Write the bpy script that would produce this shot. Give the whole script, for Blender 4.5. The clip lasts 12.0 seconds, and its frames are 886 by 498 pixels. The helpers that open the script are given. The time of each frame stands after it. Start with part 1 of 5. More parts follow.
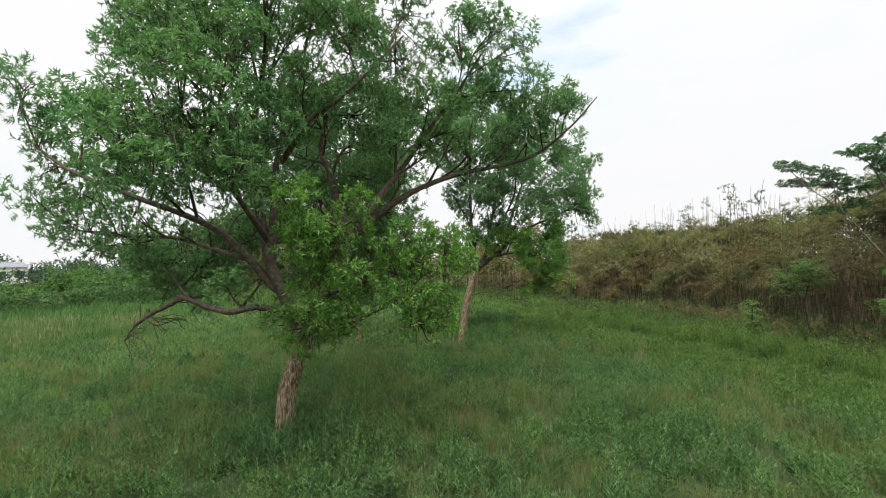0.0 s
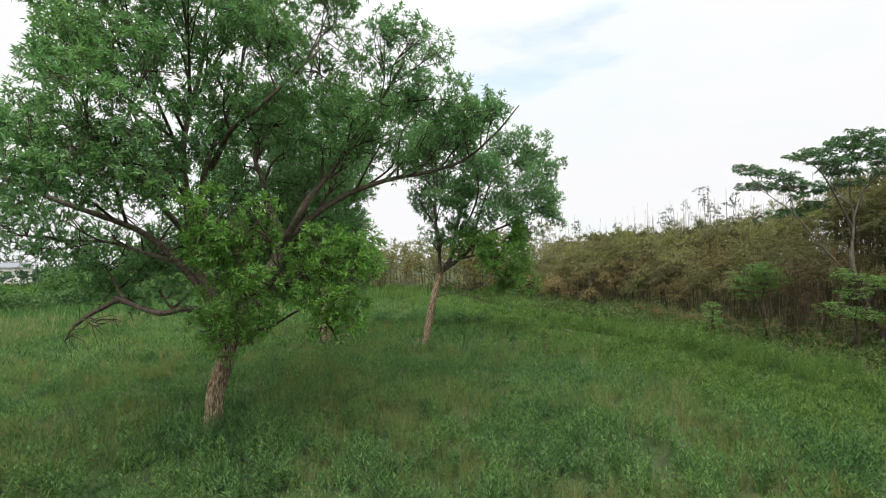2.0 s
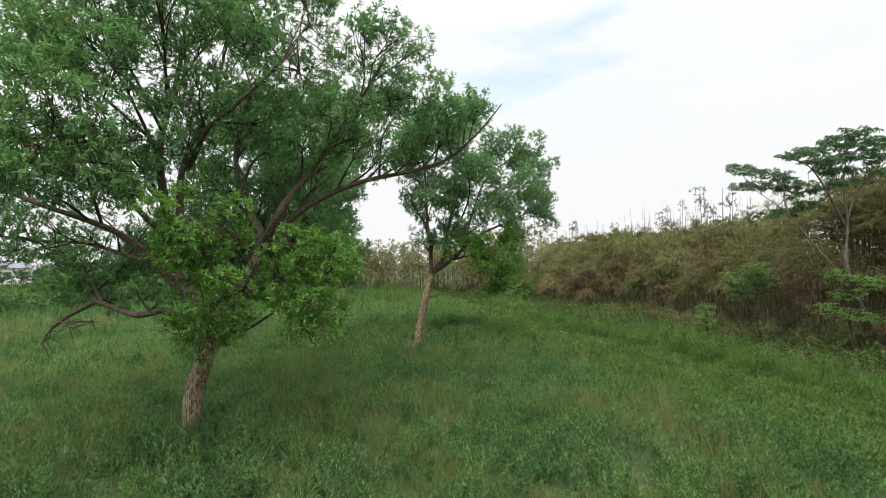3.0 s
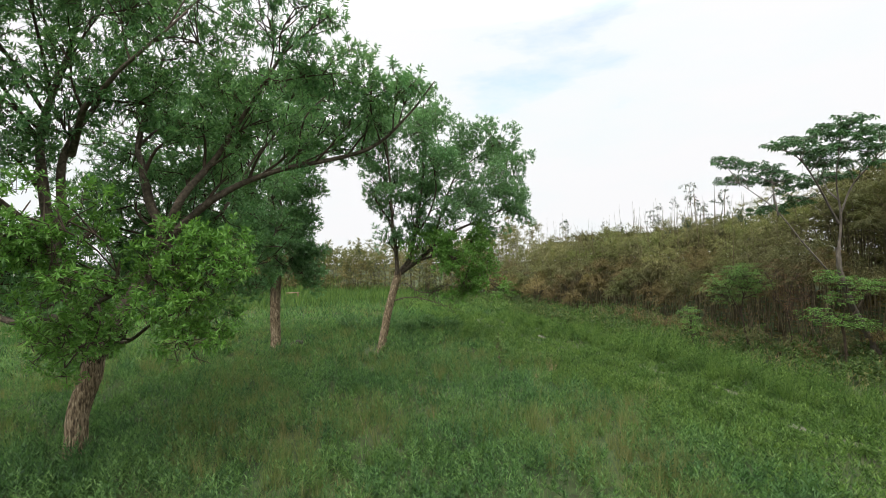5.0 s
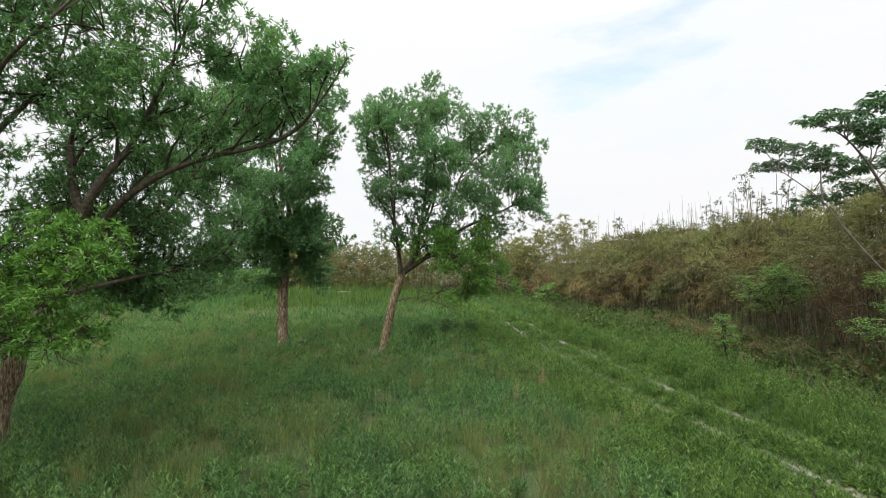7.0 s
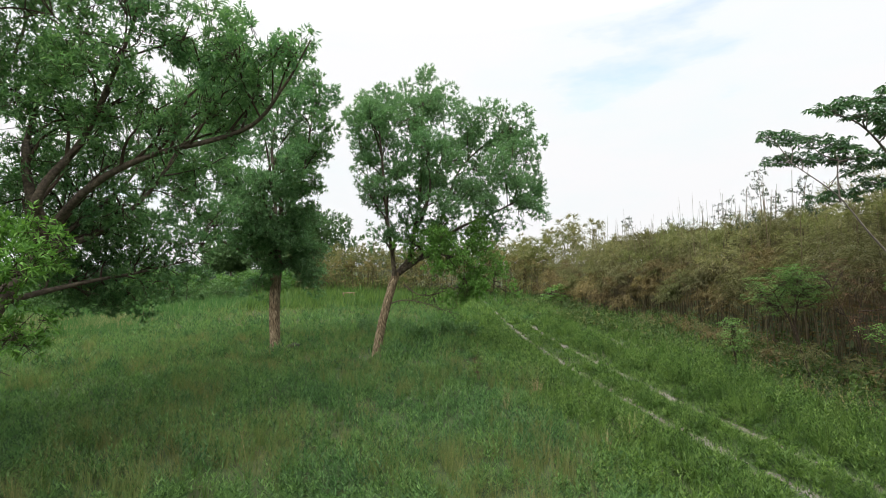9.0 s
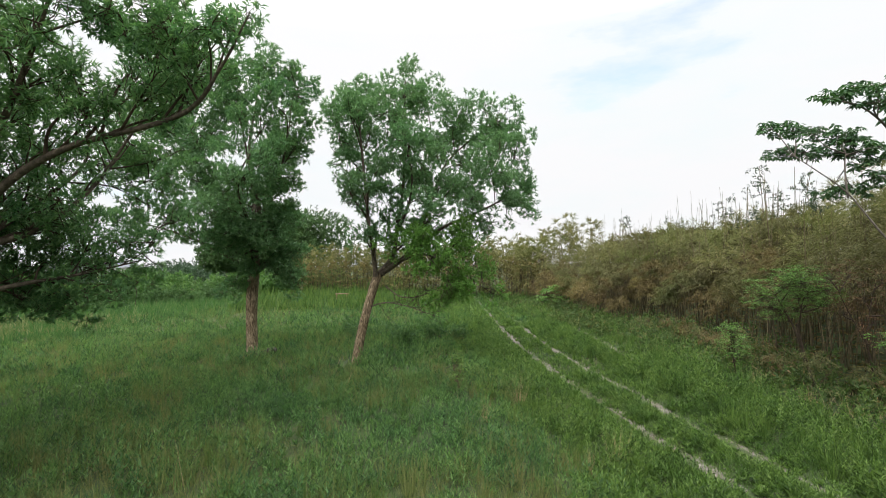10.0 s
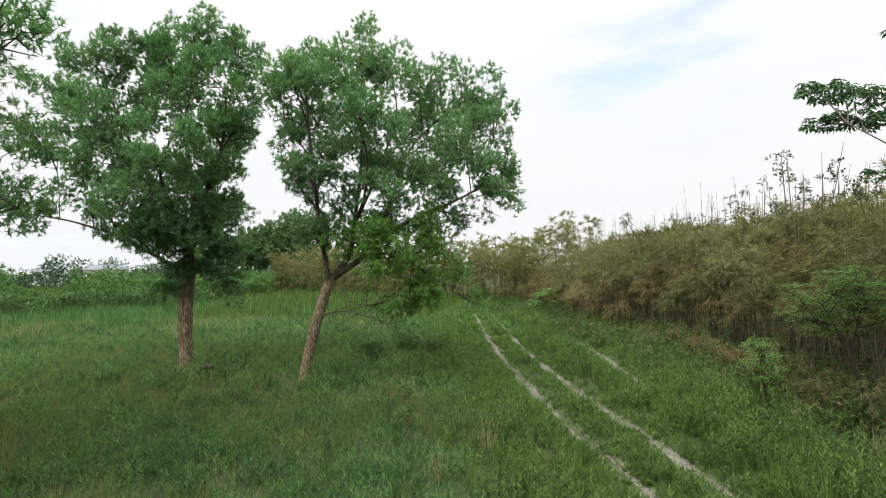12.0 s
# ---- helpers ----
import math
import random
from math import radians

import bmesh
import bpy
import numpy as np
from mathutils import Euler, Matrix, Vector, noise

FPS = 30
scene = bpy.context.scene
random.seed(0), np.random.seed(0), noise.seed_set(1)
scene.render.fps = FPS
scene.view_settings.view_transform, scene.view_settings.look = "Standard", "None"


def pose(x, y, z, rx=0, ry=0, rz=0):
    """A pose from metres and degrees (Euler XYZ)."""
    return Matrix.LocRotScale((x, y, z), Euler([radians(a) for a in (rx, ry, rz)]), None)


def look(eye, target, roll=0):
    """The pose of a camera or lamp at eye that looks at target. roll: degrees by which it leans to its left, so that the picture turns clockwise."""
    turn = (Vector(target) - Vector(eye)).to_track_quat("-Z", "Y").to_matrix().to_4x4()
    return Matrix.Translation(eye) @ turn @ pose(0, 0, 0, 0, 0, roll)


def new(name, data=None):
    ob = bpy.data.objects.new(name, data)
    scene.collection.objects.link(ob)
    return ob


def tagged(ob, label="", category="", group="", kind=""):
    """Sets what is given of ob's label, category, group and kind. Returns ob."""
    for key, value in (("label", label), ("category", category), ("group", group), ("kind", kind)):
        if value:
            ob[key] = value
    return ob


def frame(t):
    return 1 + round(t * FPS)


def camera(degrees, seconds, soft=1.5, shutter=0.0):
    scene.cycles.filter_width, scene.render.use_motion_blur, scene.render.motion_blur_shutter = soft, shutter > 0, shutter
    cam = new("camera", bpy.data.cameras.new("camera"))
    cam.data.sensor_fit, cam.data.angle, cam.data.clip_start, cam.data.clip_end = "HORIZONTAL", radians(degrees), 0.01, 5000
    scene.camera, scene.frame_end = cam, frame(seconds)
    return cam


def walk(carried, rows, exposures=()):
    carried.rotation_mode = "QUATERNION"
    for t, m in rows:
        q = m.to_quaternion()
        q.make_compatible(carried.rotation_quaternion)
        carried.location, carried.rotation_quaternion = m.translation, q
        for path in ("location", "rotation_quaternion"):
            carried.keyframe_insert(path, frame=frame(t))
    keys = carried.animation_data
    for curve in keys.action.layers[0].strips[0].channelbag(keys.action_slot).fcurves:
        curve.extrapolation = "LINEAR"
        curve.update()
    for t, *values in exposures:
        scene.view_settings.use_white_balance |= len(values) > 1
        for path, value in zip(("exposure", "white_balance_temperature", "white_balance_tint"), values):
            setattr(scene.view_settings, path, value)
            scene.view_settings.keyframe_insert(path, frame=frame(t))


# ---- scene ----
import collections

# ---------------------------------------------------------------- camera
cam = camera(82.1, 12.0, soft=0.9)
METRES, EYE, TILT, LEAN, TURN = 14.108, 3.9, 0.0, 0.0, -16.0
ROWS = [
    (0.0, 0.0, 0.0, 0.0, 0.03, 1.28, 1.28),
    (0.5, 0.0512, -0.0109, 0.0002, 0.42, 1.29, 1.2),
    (1.0, 0.0963, -0.0189, 0.0004, 0.67, 1.31, 1.18),
    (1.5, 0.1193, -0.0238, 0.0007, 0.75, 1.34, 1.21),
    (2.0, 0.1402, -0.0267, 0.0022, 0.83, 1.36, 1.18),
    (2.5, 0.1581, -0.0219, 0.0025, 0.9, 1.4, 1.19),
    (4.5, 0.2456, 0.0637, 0.0002, 1.4, 1.48, 1.19),
    (5.0, 0.2917, 0.0996, -0.0008, 1.53, 1.5, 1.17),
    (5.5, 0.3446, 0.1329, -0.0035, 3.72, 1.59, 1.2),
    (6.0, 0.4057, 0.1613, -0.0054, 8.17, 1.61, 1.0),
    (6.5, 0.4656, 0.1901, -0.0074, 9.53, 1.65, 0.92),
    (7.0, 0.5047, 0.2112, -0.0092, 10.26, 1.71, 0.9),
    (9.0, 0.5445, 0.2792, -0.0092, 11.72, 1.82, 0.93),
    (9.5, 0.5567, 0.316, -0.0088, 11.82, 1.79, 0.94),
    (10.0, 0.5765, 0.3615, -0.0082, 11.87, 1.83, 0.91),
    (10.5, 0.593, 0.4112, -0.0081, 11.93, 1.89, 0.93),
    (11.0, 0.603, 0.469, -0.0082, 11.98, 1.88, 0.94),
    (11.5, 0.6077, 0.5361, -0.009, 11.98, 1.93, 0.96),
    (12.0, 0.6088, 0.6058, -0.0106, 11.94, 2.0, 0.96),
]
walk(cam, [(t, pose(0, 0, EYE, TILT, LEAN, TURN) @ pose(METRES * x, METRES * y, METRES * z, 90 + pitch, roll, yaw)) for t, x, y, z, yaw, pitch, roll in ROWS])

# ---------------------------------------------------------------- world and light
SUN_UP, SUN_ROUND = radians(52), radians(200)
world = bpy.data.worlds.new("overcast_sky")
scene.world = world
world.use_nodes = True
wn, wl = world.node_tree.nodes, world.node_tree.links
wn.clear()
w_out = wn.new("ShaderNodeOutputWorld")
w_bg = wn.new("ShaderNodeBackground")
w_sky = wn.new("ShaderNodeTexSky")
w_sky.sky_type, w_sky.sun_disc, w_sky.sun_elevation, w_sky.sun_rotation = "NISHITA", False, SUN_UP, SUN_ROUND
w_scale = wn.new("ShaderNodeMixRGB")
w_scale.blend_type, w_scale.inputs[0].default_value, w_scale.inputs[2].default_value = "MULTIPLY", 1.0, (0.30, 0.30, 0.30, 1)
wl.new(w_sky.outputs[0], w_scale.inputs[1])
w_tc = wn.new("ShaderNodeTexCoord")
w_map = wn.new("ShaderNodeMapping")
w_map.inputs["Scale"].default_value = (1.0, 1.0, 3.2)
w_map.inputs["Rotation"].default_value, w_map.inputs["Location"].default_value = (0, 0, radians(-16)), (0, 0, -0.37)
wl.new(w_tc.outputs["Generated"], w_map.inputs[0])
w_noise = wn.new("ShaderNodeTexNoise")
w_noise.inputs["Scale"].default_value, w_noise.inputs["Detail"].default_value, w_noise.inputs["Roughness"].default_value = 2.3, 7, 0.55
wl.new(w_map.outputs[0], w_noise.inputs["Vector"])
w_ramp = wn.new("ShaderNodeValToRGB")
w_ramp.color_ramp.elements[0].position, w_ramp.color_ramp.elements[0].color = 0.23, (0.4, 0.4, 0.4, 1)
w_ramp.color_ramp.elements[1].position, w_ramp.color_ramp.elements[1].color = 0.37, (1, 1, 1, 1)
wl.new(w_noise.outputs[0], w_ramp.inputs[0])
w_cloud = wn.new("ShaderNodeValToRGB")
w_cloud.color_ramp.elements[0].position, w_cloud.color_ramp.elements[0].color = 0.33, (0.93, 0.985, 1.0, 1)
w_cloud.color_ramp.elements[1].position, w_cloud.color_ramp.elements[1].color = 0.52, (0.985, 0.985, 1.0, 1)
wl.new(w_noise.outputs[0], w_cloud.inputs[0])
w_mix = wn.new("ShaderNodeMixRGB")
wl.new(w_ramp.outputs[0], w_mix.inputs[0])
wl.new(w_scale.outputs[0], w_mix.inputs[1])
wl.new(w_cloud.outputs[0], w_mix.inputs[2])
w_sep = wn.new("ShaderNodeSeparateXYZ")
wl.new(w_tc.outputs["Generated"], w_sep.inputs[0])
# an overcast sky is about three times as bright overhead as at the horizon
w_lift = wn.new("ShaderNodeValToRGB")
for _ in range(2):
    w_lift.color_ramp.elements.new(0.5)
for e, (at, v) in zip(w_lift.color_ramp.elements, ((0.0, 0.272), (0.42, 0.285), (0.64, 0.84), (1.0, 1.0))):
    e.position, e.color = at, (v, v, v, 1)
wl.new(w_sep.outputs[2], w_lift.inputs[0])
w_all = wn.new("ShaderNodeMixRGB")
w_all.blend_type, w_all.inputs[0].default_value = "MULTIPLY", 1.0
wl.new(w_mix.outputs[0], w_all.inputs[1])
wl.new(w_lift.outputs[0], w_all.inputs[2])
wl.new(w_all.outputs[0], w_bg.inputs[0])
w_bg.inputs[1].default_value = 3.55
wl.new(w_bg.outputs[0], w_out.inputs[0])

sun_data = bpy.data.lights.new("sun", "SUN")
sun_data.energy, sun_data.angle, sun_data.color = 3.0, radians(50), (1.0, 0.96, 0.9)
sun = new("sun", sun_data)
# light comes from behind the start of the path, high up
sun.matrix_world = look((-8, -18, 30), (0, 0, 0))


# ---------------------------------------------------------------- materials
def base_mat(name):
    m = bpy.data.materials.new(name)
    m.use_nodes = True
    n = m.node_tree.nodes
    return m, n, m.node_tree.links, n["Principled BSDF"], n["Material Output"]


def ramp_of(n, stops):
    r = n.new("ShaderNodeValToRGB")
    while len(r.color_ramp.elements) < len(stops):
        r.color_ramp.elements.new(0.5)
    for e, (p, c) in zip(r.color_ramp.elements, stops):
        e.position, e.color = p, (*c, 1)
    return r


def leaf_mat(name, stops, patch=(1.0, 1.0, 1.0), patch_scale=0.25, patch_range=(0.45, 0.65), glow=0.42, rough=0.55):
    """Leaves: each leaf has its own tone, and whole patches drift towards another tone."""
    m, n, l, bsdf, out = base_mat(name)
    geo = n.new("ShaderNodeNewGeometry")
    ramp = ramp_of(n, stops)
    l.new(geo.outputs["Random Per Island"], ramp.inputs[0])
    tc = n.new("ShaderNodeTexCoord")
    noi = n.new("ShaderNodeTexNoise")
    noi.inputs["Scale"].default_value, noi.inputs["Detail"].default_value = patch_scale, 3
    l.new(tc.outputs["Object"], noi.inputs["Vector"])
    rng = n.new("ShaderNodeMapRange")
    rng.inputs[1].default_value, rng.inputs[2].default_value = patch_range
    l.new(noi.outputs[0], rng.inputs[0])
    mul = n.new("ShaderNodeMixRGB")
    mul.blend_type, mul.inputs[2].default_value = "MULTIPLY", (*patch, 1)
    l.new(rng.outputs[0], mul.inputs[0])
    l.new(ramp.outputs[0], mul.inputs[1])
    l.new(mul.outputs[0], bsdf.inputs["Base Color"])
    bsdf.inputs["Roughness"].default_value = rough
    bsdf.inputs["Specular IOR Level"].default_value = 0.25
    tr = n.new("ShaderNodeBsdfTranslucent")
    warm = n.new("ShaderNodeMixRGB")
    warm.blend_type, warm.inputs[0].default_value, warm.inputs[2].default_value = "MULTIPLY", 1.0, (1.12, 1.25, 0.72, 1)
    l.new(mul.outputs[0], warm.inputs[1])
    l.new(warm.outputs[0], tr.inputs[0])
    mix = n.new("ShaderNodeMixShader")
    mix.inputs[0].default_value = glow
    l.new(bsdf.outputs[0], mix.inputs[1])
    l.new(tr.outputs[0], mix.inputs[2])
    l.new(mix.outputs[0], out.inputs[0])
    return m


def rough_mat(name, stops, scale=6.0, stretch=(1, 1, 1), bump=0.5, bump_dist=0.02, rough=0.9, stain=(0.6, 0.6, 0.6), stain_scale=0.8):
    """Bark, soil, wood, plaster: noise in two scales with relief."""
    m, n, l, bsdf, out = base_mat(name)
    tc = n.new("ShaderNodeTexCoord")
    mp = n.new("ShaderNodeMapping")
    mp.inputs["Scale"].default_value = stretch
    l.new(tc.outputs["Object"], mp.inputs[0])
    fine = n.new("ShaderNodeTexNoise")
    fine.inputs["Scale"].default_value, fine.inputs["Detail"].default_value, fine.inputs["Roughness"].default_value = scale, 8, 0.65
    l.new(mp.outputs[0], fine.inputs["Vector"])
    ramp = ramp_of(n, stops)
    l.new(fine.outputs[0], ramp.inputs[0])
    big = n.new("ShaderNodeTexNoise")
    big.inputs["Scale"].default_value, big.inputs["Detail"].default_value = stain_scale, 4
    l.new(tc.outputs["Object"], big.inputs["Vector"])
    rng = n.new("ShaderNodeMapRange")
    rng.inputs[1].default_value, rng.inputs[2].default_value = 0.4, 0.7
    l.new(big.outputs[0], rng.inputs[0])
    mul = n.new("ShaderNodeMixRGB")
    mul.blend_type, mul.inputs[2].default_value = "MULTIPLY", (*stain, 1)
    l.new(rng.outputs[0], mul.inputs[0])
    l.new(ramp.outputs[0], mul.inputs[1])
    l.new(mul.outputs[0], bsdf.inputs["Base Color"])
    bsdf.inputs["Roughness"].default_value = rough
    bsdf.inputs["Specular IOR Level"].default_value = 0.2
    bp = n.new("ShaderNodeBump")
    bp.inputs["Strength"].default_value, bp.inputs["Distance"].default_value = bump, bump_dist
    l.new(fine.outputs[0], bp.inputs["Height"])
    l.new(bp.outputs[0], bsdf.inputs["Normal"])
    return m


M_WILLOW = leaf_mat("willow_leaf", [(0.0, (0.0597, 0.132, 0.0538)), (0.5, (0.1061, 0.2112, 0.0875)), (0.85, (0.1591, 0.2838, 0.1177)), (1.0, (0.2122, 0.33, 0.1429))], (0.8, 0.9, 1.0), 0.5)
M_BRIGHT = leaf_mat("young_leaf", [(0.0, (0.0643, 0.1453, 0.0311)), (0.5, (0.1089, 0.2337, 0.0497)), (1.0, (0.1781, 0.3219, 0.0776))], (0.9, 0.9, 0.8), 0.6)
M_COOL = leaf_mat("grey_green_leaf", [(0.0, (0.0639, 0.1357, 0.0624)), (0.5, (0.1132, 0.2176, 0.1014)), (1.0, (0.193, 0.32, 0.156))], (0.85, 0.95, 0.9), 0.4)
M_BROAD = leaf_mat("broad_leaf", [(0.0, (0.0247, 0.0654, 0.0247)), (0.6, (0.0432, 0.1071, 0.037)), (1.0, (0.0739, 0.1547, 0.0493))], (0.9, 0.9, 0.9), 0.5, glow=0.25)
M_VINE = leaf_mat("vine_leaf", [(0.0, (0.022, 0.040, 0.022)), (0.6, (0.045, 0.07, 0.036)), (1.0, (0.085, 0.105, 0.06))], (0.9, 0.9, 0.9), 0.5, glow=0.25)
M_DARKSHRUB = leaf_mat("dark_shrub_leaf", [(0.0, (0.0352, 0.0798, 0.0297)), (0.6, (0.0720, 0.1421, 0.0486)), (1.0, (0.1200, 0.2102, 0.0675))], (0.85, 0.9, 0.9), 0.6, glow=0.3)
M_SHRUB = leaf_mat("shrub_leaf", [(0.0, (0.0573, 0.1214, 0.0307)), (0.6, (0.1148, 0.2112, 0.0528)), (1.0, (0.1785, 0.2957, 0.0816))], (0.8, 0.85, 0.8), 0.6)
M_WEED = leaf_mat("weed_leaf", [(0.0, (0.0305, 0.0660, 0.0224)), (0.45, (0.0764, 0.1452, 0.0447)), (0.85, (0.1318, 0.2365, 0.0724)), (1.0, (0.1728, 0.2750, 0.0972))], (0.62, 0.72, 0.78), 0.9, (0.42, 0.60))
M_VERGE = leaf_mat("verge_leaf", [(0.0, (0.0280, 0.0540, 0.0150)), (0.45, (0.0860, 0.1500, 0.0350)), (0.88, (0.1500, 0.2380, 0.0580)), (1.0, (0.1950, 0.2700, 0.0860))], (0.66, 0.74, 0.74), 1.5, (0.42, 0.60))
# dark green with brown tips, darkened as well for shade under the thicket
M_MARGIN = leaf_mat("shaded_margin_leaf", [(0.0, (0.0350, 0.0620, 0.0171)), (0.5, (0.0688, 0.1150, 0.0304)), (0.9, (0.1125, 0.1650, 0.0475)), (1.0, (0.2500, 0.1700, 0.0855))], (0.75, 0.8, 0.8), 0.7, glow=0.35)
M_WISP = leaf_mat("dry_grass_head", [(0.0, (0.0979, 0.1157, 0.0427)), (0.6, (0.1597, 0.1707, 0.0665)), (1.0, (0.2576, 0.2313, 0.1140))], (0.8, 1.0, 0.8), 0.4, glow=0.4, rough=0.8)
M_TIP = leaf_mat("reed_tip", [(0.0, (0.12, 0.14, 0.06)), (0.6, (0.18, 0.18, 0.085)), (1.0, (0.27, 0.24, 0.14))], (0.8, 0.95, 0.8), 0.2, glow=0.3, rough=0.8)
M_STRAW = leaf_mat("straw", [(0.0, (0.20, 0.15, 0.08)), (1.0, (0.42, 0.34, 0.20))], (0.8, 0.8, 0.75), 0.4, glow=0.2, rough=0.8)
M_REED = leaf_mat("reed_blade", [(0.0, (0.0296, 0.0789, 0.0208)), (0.6, (0.0677, 0.1480, 0.0425)), (0.92, (0.1057, 0.1825, 0.0662)), (1.0, (0.2114, 0.2319, 0.1229))], (0.85, 0.9, 0.85), 0.15)
M_MEADOW = leaf_mat("meadow_blade", [(0.0, (0.0326, 0.0672, 0.0145)), (0.5, (0.0692, 0.1255, 0.0283)), (1.0, (0.1286, 0.1927, 0.0505))], (0.8, 0.85, 0.85), 0.12)
M_BAMBOO = leaf_mat("yellowing_bamboo_leaf", [(0.0, (0.1086, 0.1107, 0.0467)), (0.5, (0.1726, 0.1677, 0.0725)), (0.9, (0.2429, 0.2190, 0.1093)), (1.0, (0.3004, 0.2576, 0.1448))], (0.75, 0.88, 0.7), 0.22, glow=0.4, rough=0.75)
M_DEADLEAF = leaf_mat("dead_bamboo_leaf", [(0.0, (0.0799, 0.0583, 0.0241)), (0.6, (0.1278, 0.0954, 0.0405)), (1.0, (0.1864, 0.1437, 0.0646))], (0.85, 1.0, 0.8), 0.4, glow=0.25, rough=0.8)
M_OLIVE = leaf_mat("olive_bamboo_leaf", [(0.0, (0.0910, 0.0924, 0.0420)), (0.6, (0.1392, 0.1344, 0.0631)), (1.0, (0.1981, 0.1785, 0.0919))], (0.8, 0.92, 0.75), 0.3, glow=0.35, rough=0.8)
# olive brown front plumes; also the inner stands, with shade in the colour
M_DARKBAMBOO = leaf_mat("olive_brown_and_shaded_bamboo_leaf", [(0.0, (0.0484, 0.0488, 0.0192)), (0.6, (0.0919, 0.0859, 0.0349)), (1.0, (0.1646, 0.1463, 0.0654))], (0.85, 0.95, 0.8), 0.3, glow=0.3, rough=0.8)
M_TAN = leaf_mat("tan_bamboo_leaf", [(0.0, (0.1321, 0.1025, 0.0426)), (0.6, (0.1982, 0.1543, 0.0679)), (1.0, (0.2752, 0.2205, 0.1020))], (0.8, 0.9, 0.75), 0.4, glow=0.3, rough=0.8)
M_RUST = leaf_mat("withered_leaf", [(0.0, (0.075, 0.038, 0.022)), (0.6, (0.13, 0.07, 0.04)), (1.0, (0.20, 0.12, 0.07))], (0.85, 0.9, 0.8), 0.5, glow=0.25, rough=0.8)
M_WOODLAND = leaf_mat("woodland_leaf", [(0.0, (0.042, 0.088, 0.030)), (1.0, (0.088, 0.155, 0.055))], (0.8, 0.85, 0.9), 0.15, glow=0.25)
M_FAR = leaf_mat("far_leaf", [(0.0, (0.0222, 0.0495, 0.0225)), (1.0, (0.0475, 0.0924, 0.0411))], (0.8, 0.85, 0.9), 0.08, glow=0.2)
M_PALEBUSH = leaf_mat("pale_bush_leaf", [(0.0, (0.0480, 0.1000, 0.0320)), (0.6, (0.0760, 0.1480, 0.0480)), (1.0, (0.1120, 0.1920, 0.0680))], (0.7, 0.78, 0.8), 0.3, glow=0.3)
M_FARBUSH = leaf_mat("bush_leaf", [(0.0, (0.0432, 0.1010, 0.0255)), (0.6, (0.0768, 0.1653, 0.0382)), (1.0, (0.1248, 0.2204, 0.0553))], (0.75, 0.8, 0.8), 0.12, glow=0.3)
M_BARK = rough_mat("furrowed_bark", [(0.36, (0.047, 0.036, 0.024)), (0.46, (0.135, 0.100, 0.062)), (0.56, (0.255, 0.198, 0.128)), (0.68, (0.50, 0.42, 0.30))], 30, (1, 1, 0.2), 1.0, 0.05, stain=(0.68, 0.64, 0.6), stain_scale=1.6)
M_LIMB = rough_mat("limb_bark", [(0.3, (0.04, 0.033, 0.025)), (0.55, (0.108, 0.086, 0.064)), (0.75, (0.23, 0.19, 0.145))], 12, (1, 1, 1), 0.7, 0.02, stain=(0.6, 0.6, 0.6), stain_scale=1.2)
M_TWIG = rough_mat("twig_bark", [(0.3, (0.03, 0.022, 0.016)), (0.7, (0.09, 0.065, 0.045))], 15, (1, 1, 1), 0.2)
M_PALEBARK = rough_mat("pale_bark", [(0.3, (0.05, 0.042, 0.034)), (0.6, (0.125, 0.108, 0.088)), (0.8, (0.22, 0.195, 0.165))], 10, (1, 1, 0.4), 0.5, 0.02)
M_CULM = rough_mat("dry_culm", [(0.3, (0.085, 0.067, 0.04)), (0.55, (0.17, 0.14, 0.085)), (0.8, (0.29, 0.245, 0.16))], 3, (1, 1, 0.5), 0.2, stain=(0.55, 0.6, 0.45), stain_scale=0.3)
M_DARKCULM = rough_mat("dull_culm", [(0.3, (0.04, 0.033, 0.022)), (0.55, (0.085, 0.07, 0.043)), (0.8, (0.16, 0.13, 0.08))], 3, (1, 1, 0.5), 0.2, stain=(0.55, 0.6, 0.45), stain_scale=0.3)
M_GROUND = rough_mat("turf_soil", [(0.30, (0.020, 0.026, 0.012)), (0.5, (0.035, 0.055, 0.020)), (0.7, (0.06, 0.085, 0.03))], 3.0, (1, 1, 1), 0.8, 0.05, stain=(1.2, 0.9, 0.8), stain_scale=0.25)
M_TRACK = rough_mat("bare_track_soil", [(0.3, (0.05, 0.046, 0.033)), (0.45, (0.11, 0.099, 0.08)), (0.6, (0.175, 0.162, 0.134)), (0.8, (0.27, 0.255, 0.22))], 9.0, (1, 1, 1), 0.9, 0.03, stain=(0.62, 0.58, 0.5), stain_scale=1.3)
M_LOG = rough_mat("grey_weathered_bark", [(0.3, (0.03, 0.028, 0.025)), (0.6, (0.085, 0.078, 0.068)), (0.8, (0.17, 0.16, 0.145))], 10, (1, 1, 1), 0.6, 0.02)
M_STONE = rough_mat("grey_stone", [(0.3, (0.11, 0.10, 0.085)), (0.6, (0.22, 0.205, 0.18)), (0.8, (0.34, 0.325, 0.30))], 12, (1, 1, 1), 0.6, 0.02)
M_WOOD = rough_mat("weathered_wood", [(0.3, (0.14, 0.095, 0.06)), (0.6, (0.30, 0.215, 0.14)), (0.8, (0.40, 0.31, 0.22))], 8, (4, 0.4, 4), 0.4, 0.01)
M_PLASTER = rough_mat("pale_render", [(0.3, (0.55, 0.53, 0.49)), (0.7, (0.68, 0.66, 0.62))], 0.8, (1, 1, 1), 0.1)
